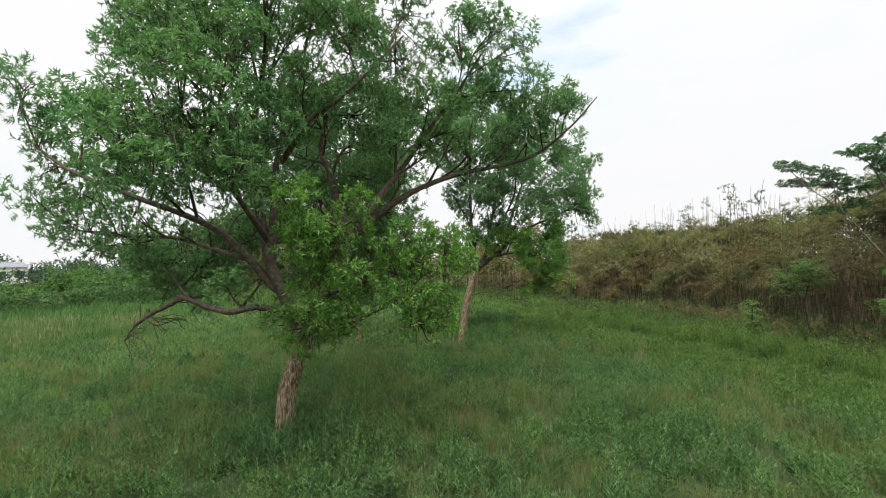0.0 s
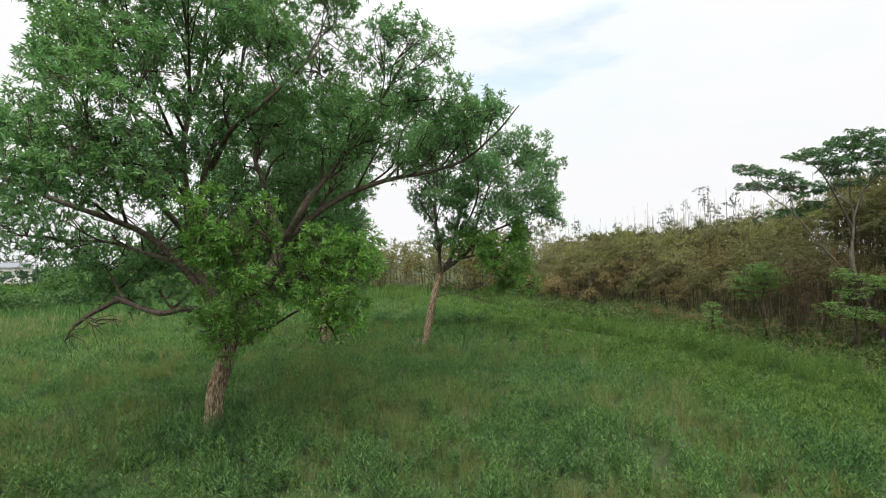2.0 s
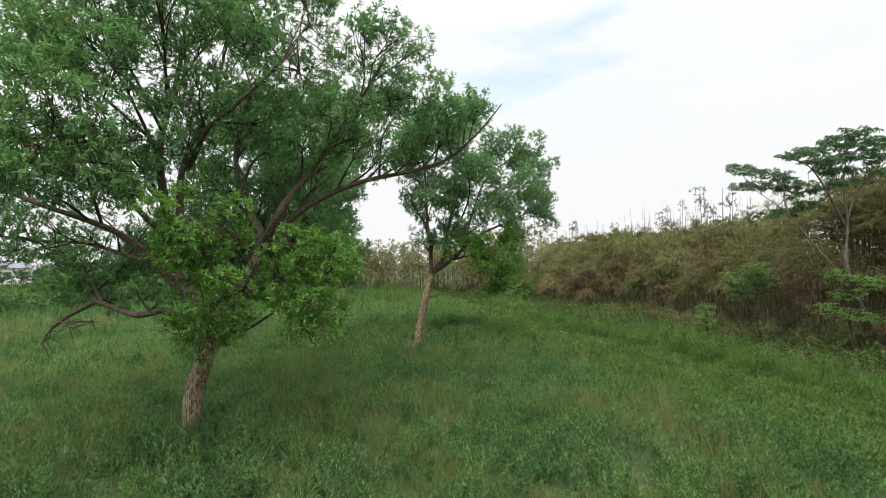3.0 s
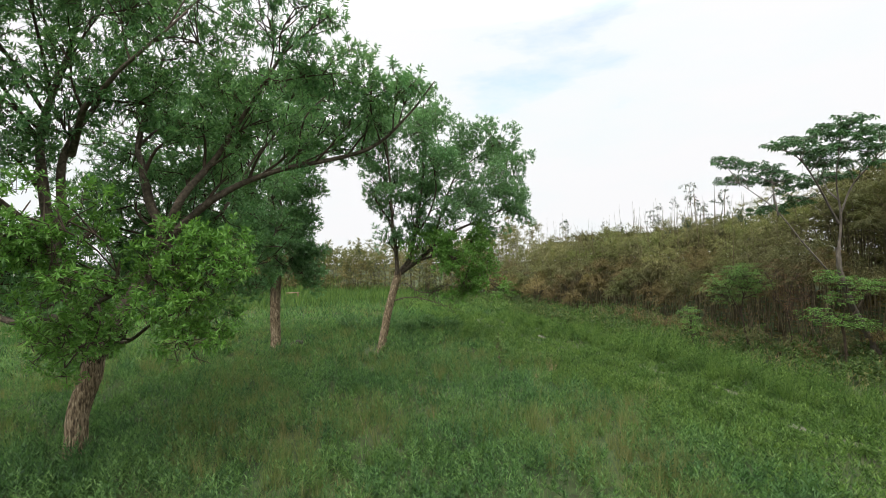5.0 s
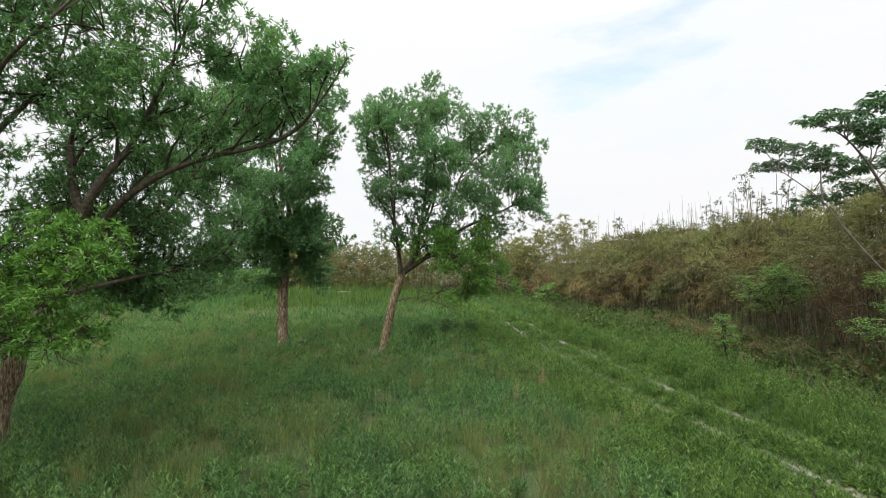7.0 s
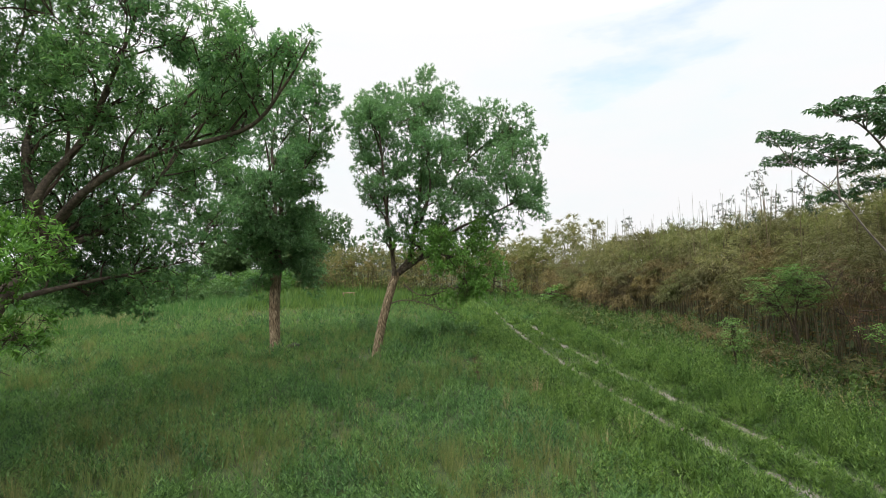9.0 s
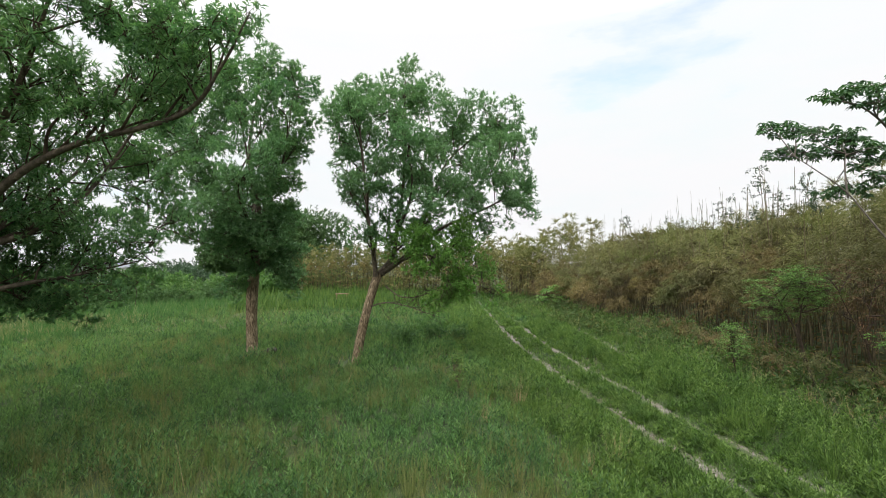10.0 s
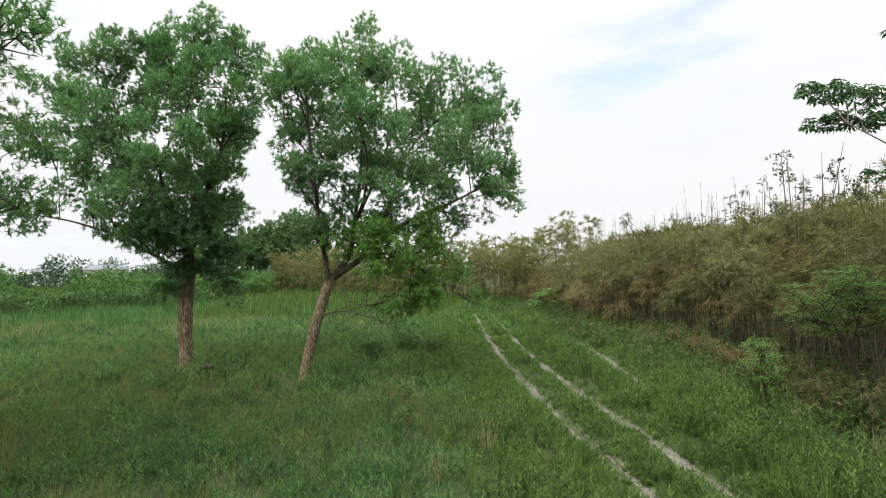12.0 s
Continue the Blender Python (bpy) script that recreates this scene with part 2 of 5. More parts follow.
M_ROOF = rough_mat("grey_roof", [(0.3, (0.14, 0.15, 0.17)), (0.7, (0.24, 0.25, 0.27))], 0.8, (1, 1, 1), 0.1)
M_PANE, pn, pl, pb, po = base_mat("dark_pane")
pb.inputs["Base Color"].default_value, pb.inputs["Roughness"].default_value = (0.03, 0.04, 0.05, 1), 0.08

# ---------------------------------------------------------------- mesh helpers
rng = np.random.default_rng(7)


def unit(v):
    return v / np.maximum(np.linalg.norm(v, axis=-1, keepdims=True), 1e-9)


def mesh_object(name, verts, tris, mat, parent=None, label="", smooth=False):
    me = bpy.data.meshes.new(name)
    verts, tris = np.asarray(verts, np.float32).reshape(-1, 3), np.asarray(tris, np.int32)
    k = tris.shape[1]
    me.vertices.add(len(verts))
    me.vertices.foreach_set("co", verts.ravel())
    me.loops.add(tris.size)
    me.loops.foreach_set("vertex_index", tris.ravel())
    me.polygons.add(len(tris))
    me.polygons.foreach_set("loop_start", np.arange(0, tris.size, k, dtype=np.int32))
    if smooth:
        me.polygons.foreach_set("use_smooth", np.ones(len(tris), bool))
    me.update(calc_edges=True)
    me.materials.append(mat)
    ob = new(name, me)
    if parent is not None:
        ob.parent = parent
    if label:
        ob["label"] = label
    return ob


def leaves(base, way, length, width, fold=0.25):
    """Pointed leaves, two folded faces each: arrays of verts and triangles."""
    n = len(base)
    way = unit(way)
    length, width = np.broadcast_to(length, n)[:, None], np.broadcast_to(width, n)[:, None]
    side = unit(np.cross(way, np.array([0, 0, 1.0]) + rng.normal(0, 0.45, (n, 3))))
    up = np.cross(side, way)
    mid = base + way * length * 0.45
    v = np.stack([base, mid + side * width / 2 + up * width * fold, base + way * length - up * length * 0.12, mid - side * width / 2 + up * width * fold], 1)
    i = np.arange(n)[:, None] * 4
    return v.reshape(-1, 3), np.concatenate([i + [0, 1, 2], i + [0, 2, 3]], 0)


def slivers(base, way, length, width):
    """Thin pointed blades of one face each, for what is only ever seen small."""
    n = len(base)
    way = unit(way)
    length, width = np.broadcast_to(length, n)[:, None], np.broadcast_to(width, n)[:, None]
    side = unit(np.cross(way, np.array([0, 0, 1.0]) + rng.normal(0, 0.6, (n, 3)))) * width / 2
    v = np.stack([base - side, base + side, base + way * length], 1)
    return v.reshape(-1, 3), np.arange(3 * n).reshape(n, 3)


def join(parts):
    vs, ts, k = [], [], 0
    for v, t in parts:
        vs.append(v)
        ts.append(t + k)
        k += len(v)
    return np.concatenate(vs), np.concatenate(ts)


def tubes(paths, radii, sides=4):
    """Many tubes at once: paths (n, k, 3), radii (n, k)."""
    n, k, _ = paths.shape
    d = unit(np.gradient(paths, axis=1))
    ref = np.eye(3)[np.abs(d).max(1).argmin(1)][:, None]
    a = unit(np.cross(d, np.broadcast_to(ref, d.shape)))
    b = np.cross(d, a)
    ang = np.arange(sides) * 2 * math.pi / sides
    ring = paths[:, :, None] + radii[:, :, None, None] * (a[:, :, None] * np.cos(ang)[:, None] + b[:, :, None] * np.sin(ang)[:, None])
    v = ring.reshape(-1, 3)
    base = (np.arange(n)[:, None, None] * k + np.arange(k - 1)[None, :, None]) * sides
    j = np.arange(sides)[None, None]
    q0, q1 = base + j, base + (j + 1) % sides
    q2, q3 = q1 + sides, q0 + sides
    return v, np.concatenate([np.stack([q0, q1, q2], -1).reshape(-1, 3), np.stack([q0, q2, q3], -1).reshape(-1, 3)])


def curve_through(points, n):
    """A smooth line through a few points."""
    p = np.array(points, float)
    p = np.vstack([2 * p[0] - p[1], p, 2 * p[-1] - p[-2]])
    s = np.linspace(0, len(p) - 3 - 1e-6, n)
    i, u = s.astype(int), (s % 1)[:, None]
    a, b, c, d = p[i], p[i + 1], p[i + 2], p[i + 3]
    return 0.5 * (2 * b + (c - a) * u + (2 * a - 5 * b + 4 * c - d) * u ** 2 + (3 * b - a - 3 * c + d) * u ** 3)


WAVES = [(rng.uniform(0, 2 * math.pi), rng.uniform(0.6, 1.7), rng.uniform(0, 6.28)) for _ in range(10)]


def swell(x, y, size=1.0):
    """Smooth uneven relief between about -1 and 1 over the plan."""
    s = 0
    for a, f, p in WAVES:
        s = s + np.sin((x * math.cos(a) + y * math.sin(a)) * f * 2 * math.pi / size / 2 + p + 0.7 * np.sin(x * f / size * 1.3 + p))
    return s / 4.5


def bark_tube(name, points, r0, r1, mat, parent, sides=12, rings=24, relief=0.06, flare=0.0, label="", crook=0.22):
    """A tapering, slightly crooked stem."""
    c = curve_through(points, rings)
    s = np.linspace(0, 1, rings)
    knots = rng.normal(0, crook * r0, (7, 3))
    knots[0] = knots[-1] = 0
    c = c + np.stack([np.interp(s, np.linspace(0, 1, 7), knots[:, k]) for k in range(3)], 1)
    r = r0 + (r1 - r0) * s ** 0.8 + flare * r0 * np.exp(-s * 9)
    v, t = tubes(c[None], r[None], sides)
    v = v.reshape(rings, sides, 3)
    out = v - c[:, None]
    ridge = 1 + relief * rng.normal(0, 1, (1, sides)) + relief * 0.35 * rng.normal(0, 1, (rings, sides))
    v = c[:, None] + out * ridge[..., None]
    return mesh_object(name, v.reshape(-1, 3), t, mat, parent, label, smooth=True), c, r


def sprays(centre, radius, count, leaf, width, per, squash=0.85, droop=0.0, out=0.75, lobes=0, fine=False):
    """A clump of leafy shoots round a centre: leaf faces and the shoots' own twigs."""
    u = unit(rng.normal(0, 1, (count, 3)))
    p = u * (rng.uniform(0, 1, (count, 1)) ** 0.42) * radius
    if lobes:
        hub = unit(rng.normal(0, 1, (lobes, 3)) + [0, 0, 0.2]) * radius * rng.uniform(0.3, 1.05, (lobes, 1))
        p = hub[rng.integers(0, lobes, count)] + p * rng.uniform(0.2, 0.4, (lobes, 1))[rng.integers(0, lobes, count)]
        u = unit(0.6 * u + 0.4 * unit(p))
    p[:, 2] *= squash
    base = centre + p
    way = unit(out * u + np.array([0, 0, 0.35 - droop]) + rng.normal(0, 0.45, (count, 3)))
    slen = rng.uniform(1.1, 2.2, (count, 1)) * leaf
    f = np.linspace(0.45, 1.0, per)[None, :, None]
    lb = base[:, None] + way[:, None] * slen[:, None] * f
    turn = rng.normal(0, 1, (count, per, 3))
    turn = turn - (turn * way[:, None]).sum(-1, keepdims=True) * way[:, None]
    ld = unit(unit(turn) + way[:, None] * (0.1 + 0.65 * f ** 2) + np.array([0, 0, 0.12 - droop * 0.5]))
    k = count * per
    shape = slivers if fine else leaves
    lv = shape(lb.reshape(k, 3), ld.reshape(k, 3), rng.uniform(0.7, 1.15, k) * leaf, rng.uniform(0.8, 1.2, k) * width)
    half = slice(0, count // (4 if fine else 2))
    tw = tubes(np.stack([base - way * slen * 0.6, base + way * slen * 0.9], 1)[half], np.tile(np.array([0.007, 0.003]), (count, 1))[half], 3)
    return lv, tw


def tree(name, label, trunk, trunk_r, limbs, clumps, mats, leaf, width, per, density, grow=1.25, flare=0.12, dead=(), fine=False, fine_beyond=999.0):
    """A tree: trunk, limbs (each with its twigs and foliage), placed in world metres with its foot at the trunk's first point."""
    foot = np.array(trunk[0], float)
    root = tagged(new(name), label, "tree")
    root.location = foot
    loc = lambda pts: [np.array(p, float) - foot for p in pts]
    bark_tube("trunk", loc(trunk), trunk_r[0], trunk_r[1], M_BARK, root, 18, 34, 0.035, flare, crook=0.1)
    lines = []
    for pts, r0, r1 in limbs:
        ob, c, r = bark_tube("limb", loc(pts), r0, r1, M_LIMB, root, 10, 30, 0.06)
        lines.append((ob, c, r))
    for pts, r0, r1 in dead:
        ob, c, r = bark_tube("dead_branch", loc(pts), r0, r1, M_LIMB, root, 7, 16, 0.08, label="bare dead branch")
        k = 34 if r0 > 0.026 and r0 < 0.04 else 6
        s = rng.integers(3, 16, k)
        way = unit(rng.normal(0, 1, (k, 3)) + [0.4, 0, -0.1])
        ln = rng.uniform(0.3, 0.9, (k, 1))
        kink = rng.normal(0, 0.08, (k, 3))
        mesh_object("branchwork", *tubes(np.stack([c[s], c[s] + way * ln * 0.5 + kink, c[s] + way * ln], 1), np.tile(np.array([0.010, 0.007, 0.003]), (k, 1)), 4), M_TWIG, ob)["kind"] = "stuff"
    got = {i: ([], [], []) for i in range(len(lines))}
    for x, y, z, r, *thin in clumps:
        c0 = np.array((x, y, z), float) - foot
        best = min(range(len(lines)), key=lambda i: np.linalg.norm(lines[i][1][6:] - c0 - [0, 0, -0.3], axis=1).min())
        ob, line, rad = lines[best]
        j = 6 + int(np.linalg.norm(line[6:] - c0 - [0, 0, -0.3], axis=1).argmin())
        a, ra = line[max(j - 3, 3)], min(rad[max(j - 3, 3)] * 0.6, 0.05)
        gap = np.linalg.norm(c0 - a)
        rr = r * grow
        mid = (a + c0) / 2 + rng.normal(0, 0.08, 3) * gap + [0, 0, 0.06 * gap]
        br = curve_through([a, mid, c0], 7)
        got[best][1].append(tubes(br[None], np.linspace(ra, 0.012, 7)[None], 5))
        n2 = max(5, int(9 * rr))
        tip = c0 + unit(rng.normal(0, 1, (n2, 3)) + [0, 0, 0.35]) * rr * rng.uniform(0.6, 1.0, (n2, 1))
        st = br[rng.integers(3, 7, n2)]
        bend = (st + tip) / 2 + rng.normal(0, 0.1, (n2, 3)) * rr
        got[best][1].append(tubes(np.stack([st, bend, tip], 1), np.tile(np.array([0.016, 0.010, 0.004]), (n2, 1)), 4))
        lv, tw = sprays(c0, rr, int(density * rr * rr * rng.uniform(0.8, 1.2) * (thin[0] if thin else 1.0)), leaf, width, per, lobes=max(6, int(11 * rr)), fine=fine or y > fine_beyond)
        got[best][0].append(lv)
        got[best][1].append(tw)
    for i, (fol, tws, _) in got.items():
        if fol:
            mesh_object("foliage", *join(fol), mats[i % len(mats)] if not isinstance(mats, dict) else mats.get(i, mats[-1]), lines[i][0])["kind"] = "stuff"
            mesh_object("branchwork", *join(tws), M_TWIG, lines[i][0])["kind"] = "stuff"
    return root


# ---------------------------------------------------------------- ground
def rut_x(y):
    """Middle of the near wheel rut over the plan; the other runs RUT_GAP beside it."""
    ahead = np.clip(y - 20, 0, 14)
    return 14.33 + 0.0045 * np.clip(20 - y, 0, 14) ** 2 + 0.003 * ahead ** 2 + 0.08 * np.maximum(y - 34, 0)


def path_x(y):
    """Middle of the trodden strip between the verge and the thicket's foot."""
    return 17.75 + 0.06 * np.maximum(y - 20, 0) + 0.0045 * np.maximum(y - 20, 0) ** 2 + 0.12 * np.sin(y * 0.55)


RUT_GAP = 1.26


def ground_z(x, y):
    near = np.exp(-((x - 8) / 60.0) ** 2 - ((y - 20) / 60.0) ** 2)
    z = 0.05 * swell(x, y, 7.0) * near + 0.03 * swell(x + 40, y, 2.2) * near
    for off in (0.0, RUT_GAP):
        z = z - 0.05 * np.exp(-((x - rut_x(y) - off) / 0.28) ** 2) * near
    bank = np.clip((x - 21.5) / 8, 0, 1) * np.clip((90 - y) / 30, 0, 1) * np.clip((y + 40) / 30, 0, 1)
    return z + 2.0 * bank * bank * (3 - 2 * bank)


def steps(lo, hi, d, far):
    a = [lo, hi]
    inner = np.arange(lo, hi + d / 2, d)
    g, ext = d, []
    s = 0.0
    while s < far:
        g *= 1.25
        s += g
        ext.append(s)
    ext = np.array(ext)
    return np.concatenate([(lo - ext)[::-1], inner, hi + ext])


gx, gy = steps(-16, 32, 0.36, 2500), steps(0, 48, 0.36, 2500)
GX, GY = np.meshgrid(gx, gy, indexing="xy")
gv = np.stack([GX, GY, ground_z(GX, GY)], -1).reshape(-1, 3)
ii = (np.arange(len(gy) - 1)[:, None] * len(gx) + np.arange(len(gx) - 1)[None]).ravel()
ground = mesh_object("ground", gv, np.stack([ii, ii + 1, ii + 1 + len(gx), ii + len(gx)], 1), M_GROUND, smooth=True)
tagged(ground, "dark green turf over damp brown soil", "ground", kind="structure")


def strip(name, label, mid, half, y0, y1, step, mat):
    """A bare strip of soil with a ragged edge, lying on the ground."""
    ys = np.arange(y0, y1, step)
    n = len(ys)
    wid = half * (0.95 + 0.2 * swell(ys * 1.1, ys * 0 + half * 50, 3.0) + rng.normal(0, 0.04, n))
    wid = np.maximum(wid, 0.6 * half)
    cx = mid(ys) + rng.normal(0, 0.02, n)
    cols = []
    for f in (-1, -0.55, 0, 0.55, 1):
        jx = cx + f * wid * (1 + (rng.normal(0, 0.05, n) if abs(f) == 1 else 0))
        cols.append(np.stack([jx, ys, ground_z(jx, ys) + (0.012 if abs(f) < 1 else 0.004)], -1))
    v = np.stack(cols, 1)
    i = (np.arange(n - 1)[:, None] * 5 + np.arange(4)[None]).ravel()
    ob = mesh_object(name, v.reshape(-1, 3), np.stack([i, i + 1, i + 6, i + 5], 1), mat, smooth=True)
    return tagged(ob, label, "track", kind="structure")


strip("wheel_track", "pale bare soil wheel rut worn through the grass", rut_x, 0.23, 4, 46, 0.14, M_TRACK)
strip("wheel_track", "pale bare soil wheel rut worn through the grass", lambda y: rut_x(y) + RUT_GAP, 0.21, 4, 46, 0.14, M_TRACK)
strip("footpath", "short bare earth strip beside the bamboo edge", path_x, 0.21, 19.8, 38, 0.16, M_TRACK)


pebble = np.array([(1, 0, 0), (-0.4, 0.9, 0), (-0.5, -0.8, 0), (0.1, 0.1, 0.7)])
n = 2600
py = 5 + 34 * rng.uniform(0, 1, n) ** 1.4
px = rut_x(py) + RUT_GAP * rng.integers(0, 2, n) + rng.normal(0, 0.13, n)
spin, big = rng.uniform(0, 6.28, n), rng.uniform(0.012, 0.04, n)
c, d = np.cos(spin)[:, None], np.sin(spin)[:, None]
pv = np.stack([c * pebble[:, 0] - d * pebble[:, 1], d * pebble[:, 0] + c * pebble[:, 1], pebble[None, :, 2] + 0 * c], -1) * big[:, None, None]
pv = pv * rng.uniform(0.7, 1.3, (n, 1, 3)) + np.stack([px, py, ground_z(px, py) + 0.008], -1)[:, None]
faces = np.array([(0, 1, 3), (1, 2, 3), (2, 0, 3)])
tagged(mesh_object("gravel", pv.reshape(-1, 3), (np.arange(n)[:, None, None] * 4 + faces[None]).reshape(-1, 3), M_STONE), "small grey stones and clods lying in the ruts", "gravel", kind="stuff")


# ---------------------------------------------------------------- field grass and weeds
def field_height(x, y):
    h = 0.36 + 0.09 * swell(x, y, 2.6) + 0.15 * swell(x + 9, y - 4, 1.0)
    near = rut_gap(x, y)
    return np.maximum(h * np.where(x < rut_x(y) - 0.12, np.clip((near - 0.1) / 1.0, 0.16, 1.0), np.clip((near - 0.05) / 1.0, 0.22, 1.0)), 0.05)


def rut_gap(x, y):
    a = np.abs(x - rut_x(y))
    b = np.abs(x - rut_x(y) - RUT_GAP)
    c = np.where((y > 19.8) & (y < 38), 0.85 * np.abs(x - path_x(y)), 9.0)
    return np.minimum(np.minimum(a, b), c)


def scatter(n, x0, x1, y0, y1):
    x, y = rng.uniform(x0, x1, n), rng.uniform(y0, y1, n)
    return x, y


def in_field(x, y):
    return (x > -0.85 * y - 2.5) & (x < 1.6 * y + 3) & (x < 21.5)


def clumps(n, x0, x1, y0, y1, radius, leaf, stems, per, tall=1.0, wide=0.24, keep=None, fine=False):
    """Mounded clumps of leafy stems, taller in the middle: whorled leaves up every stem."""
    x, y = scatter(n, x0, x1, y0, y1)
    ok = in_field(x, y)
    if keep is not None:
        ok &= keep(x, y)
    x, y = np.repeat(x[ok], stems), np.repeat(y[ok], stems)
    m = len(x)
    size = np.repeat(radius * rng.uniform(0.55, 1.5, m // stems), stems)
    grow = np.repeat(rng.uniform(0.45, 1.55, m // stems), stems)
    a, r = rng.uniform(0, 2 * math.pi, m), np.sqrt(rng.uniform(0, 1, m))
    x, y = x + np.cos(a) * r * size, y + np.sin(a) * r * size
    ok = rut_gap(x, y) > np.maximum(0.08, 0.24 * rng.uniform(0, 1, m) ** 0.6 + 0.05 * swell(x * 2, y, 1.6))
    x, y, a, r, grow = x[ok], y[ok], a[ok], r[ok], grow[ok]
    m = len(x)
    h = field_height(x, y) * tall * grow * (1 - 0.6 * r * r) * rng.uniform(0.8, 1.2, m)
    lean = np.stack([np.cos(a) * r, np.sin(a) * r], -1) * 0.3 + rng.normal(0, 0.12, (m, 2))
    f = np.linspace(0.25, 1.0, per)[None] + rng.normal(0, 0.05, (m, per))
    b = (rng.uniform(0, 6.28, m)[:, None] + np.arange(per)[None] * 2.4) + rng.normal(0, 0.3, (m, per))
    base = np.stack([x[:, None] + lean[:, :1] * h[:, None] * f, y[:, None] + lean[:, 1:] * h[:, None] * f, ground_z(x, y)[:, None] + h[:, None] * f], -1)
    way = np.stack([np.cos(b), np.sin(b), 0.7 + 1.1 * np.clip(f, 0, 1) ** 3 + rng.normal(0, 0.25, (m, per))], -1)
    k = m * per
    ln = (leaf * rng.uniform(0.7, 1.2, (m, per)) * (1.15 - 0.4 * f)).reshape(k)
    shape = slivers if fine else leaves
    return shape(base.reshape(k, 3), way.reshape(k, 3), ln, ln * wide)


def blades(n, x0, x1, y0, y1, length, width, tall=1.0, lift=0.15, keep=None, lean=0.35, field=True):
    """Single arching grass blades of two faces."""
    x, y = scatter(n, x0, x1, y0, y1)
    ok = rut_gap(x, y) > np.maximum(0.02, 0.19 * rng.uniform(0, 1, n) ** 0.6 + 0.05 * swell(x * 2, y, 1.6))
    if field:
        ok &= in_field(x, y)
    if keep is not None:
        ok &= keep(x, y)
    x, y = x[ok], y[ok]
    n = len(x)
    h = np.clip(field_height(x, y) / 0.38, 0.14, 1.4) * rng.uniform(0.6, 1.2, n)
    base = np.stack([x, y, ground_z(x, y) + lift * h * rng.uniform(0, 1, n)], -1)
    way = np.stack([rng.normal(0.05, lean, n), rng.normal(0.0, lean, n), np.ones(n)], -1)
    ln = length * h * tall
    v, t = slivers(base, way, ln, np.full(n, width))
    v = v.reshape(n, 3, 3)
    v[:, 2] += np.stack([rng.normal(0, 0.12, n) * ln, rng.normal(0, 0.12, n) * ln, -0.08 * ln], -1)
    return v.reshape(-1, 3), t


def tufts(spots, per, length, width):
    """Fountain-like clumps of long blades."""
    x, y = spots
    n = len(x)
    a = rng.uniform(0, 2 * math.pi, (n, per))
    r = rng.uniform(0, 0.09, (n, per))
    base = np.stack([x[:, None] + np.cos(a) * r, y[:, None] + np.sin(a) * r, ground_z(x, y)[:, None] + 0 * r], -1)
    size = rng.uniform(0.6, 1.15, (n, 1)) * length * rng.uniform(0.5, 1.0, (n, per))
    way = np.stack([np.cos(a) * r * 5, np.sin(a) * r * 5, 0 * r + 1], -1) + rng.normal(0, 0.12, (n, per, 3))
    k = n * per
    return slivers(base.reshape(k, 3), way.reshape(k, 3), size.reshape(k), np.full(k, width))


def spots(n, x0, x1, y0, y1):
    x, y = scatter(n, x0, x1, y0, y1)
    ok = rut_gap(x, y) > 0.45
    return x[ok], y[ok]


def clear_of_verge(x, y):
    return (x < 12.2 + 0.9 * swell(x, y, 2.0)) | (y > 48)


def on_verge(x, y):
    return (x > 11.6 + 0.9 * swell(x, y, 2.0)) & (x < np.interp(y, (10, 16, 20, 25, 38), (18.7, 19.0, 19.5, 20.4, 20.8)) + 0.25 * swell(x, y, 1.3))


def open_field(x, y):
    return x > -9.0 - np.maximum(0, 31 - y) * 1.0


field = tagged(new("field_weeds"), "knee-high dull green weeds and grass covering the field", "grass", kind="stuff")
mesh_object("leaves", *join([
    clumps(760, -9, 16, 4.5, 10.5, 0.25, 0.115, 13, 17, 1.4, 0.2, keep=clear_of_verge),
    clumps(1450, -18, 16, 10.5, 20, 0.33, 0.13, 13, 12, 1.35, 0.2, keep=clear_of_verge, fine=True),
    clumps(1300, -20, 16, 20, 35, 0.48, 0.21, 15, 8, 1.15, 0.22, keep=lambda x, y: clear_of_verge(x, y) & open_field(x, y), fine=True),
    clumps(60, -1.7, 1.0, 10.4, 12.7, 0.24, 0.13, 16, 12, 1.55, 0.2, fine=True),
    clumps(620, -16, 22, 35, 70, 0.9, 0.36, 12, 8, 1.1, 0.24, keep=open_field, fine=True),
]), M_WEED, field)
mesh_object("blades", *join([
    blades(24000, -9, 16, 4.5, 12, 0.26, 0.010, keep=clear_of_verge),
    blades(32000, -18, 16, 12, 20, 0.26, 0.013, keep=clear_of_verge),
    blades(22000, -20, 18, 20, 35, 0.30, 0.022, keep=open_field),
    blades(18000, -16, 22, 35, 70, 0.40, 0.05, keep=open_field),
]), M_WEED, field)
mesh_object("rear_blades", *blades(26000, -18, 20, -12, 4.6, 0.5, 0.05, 1.0, 0.1, None, 0.45, False), M_WEED, field)
mesh_object("grass_tufts", *tufts(spots(170, -4, 13, 6, 22), 45, 0.55, 0.010), M_MEADOW, field)
hazy = lambda x, y: clear_of_verge(x, y) & (swell(x, y, 4.0) + 0.5 * swell(x, y, 1.3) > 0.0)
mesh_object("dry_stems", *join([
    blades(260, 4, 14.5, 6, 24, 0.75, 0.010, 1.0, 0.1, lambda x, y: swell(x, y, 1.7) > 0.55, 0.22),
]), M_STRAW, field, "dry straw stems")
hx, hy = scatter(4200, -14, 13, 5, 30)
keep_h = in_field(hx, hy) & hazy(hx, hy)
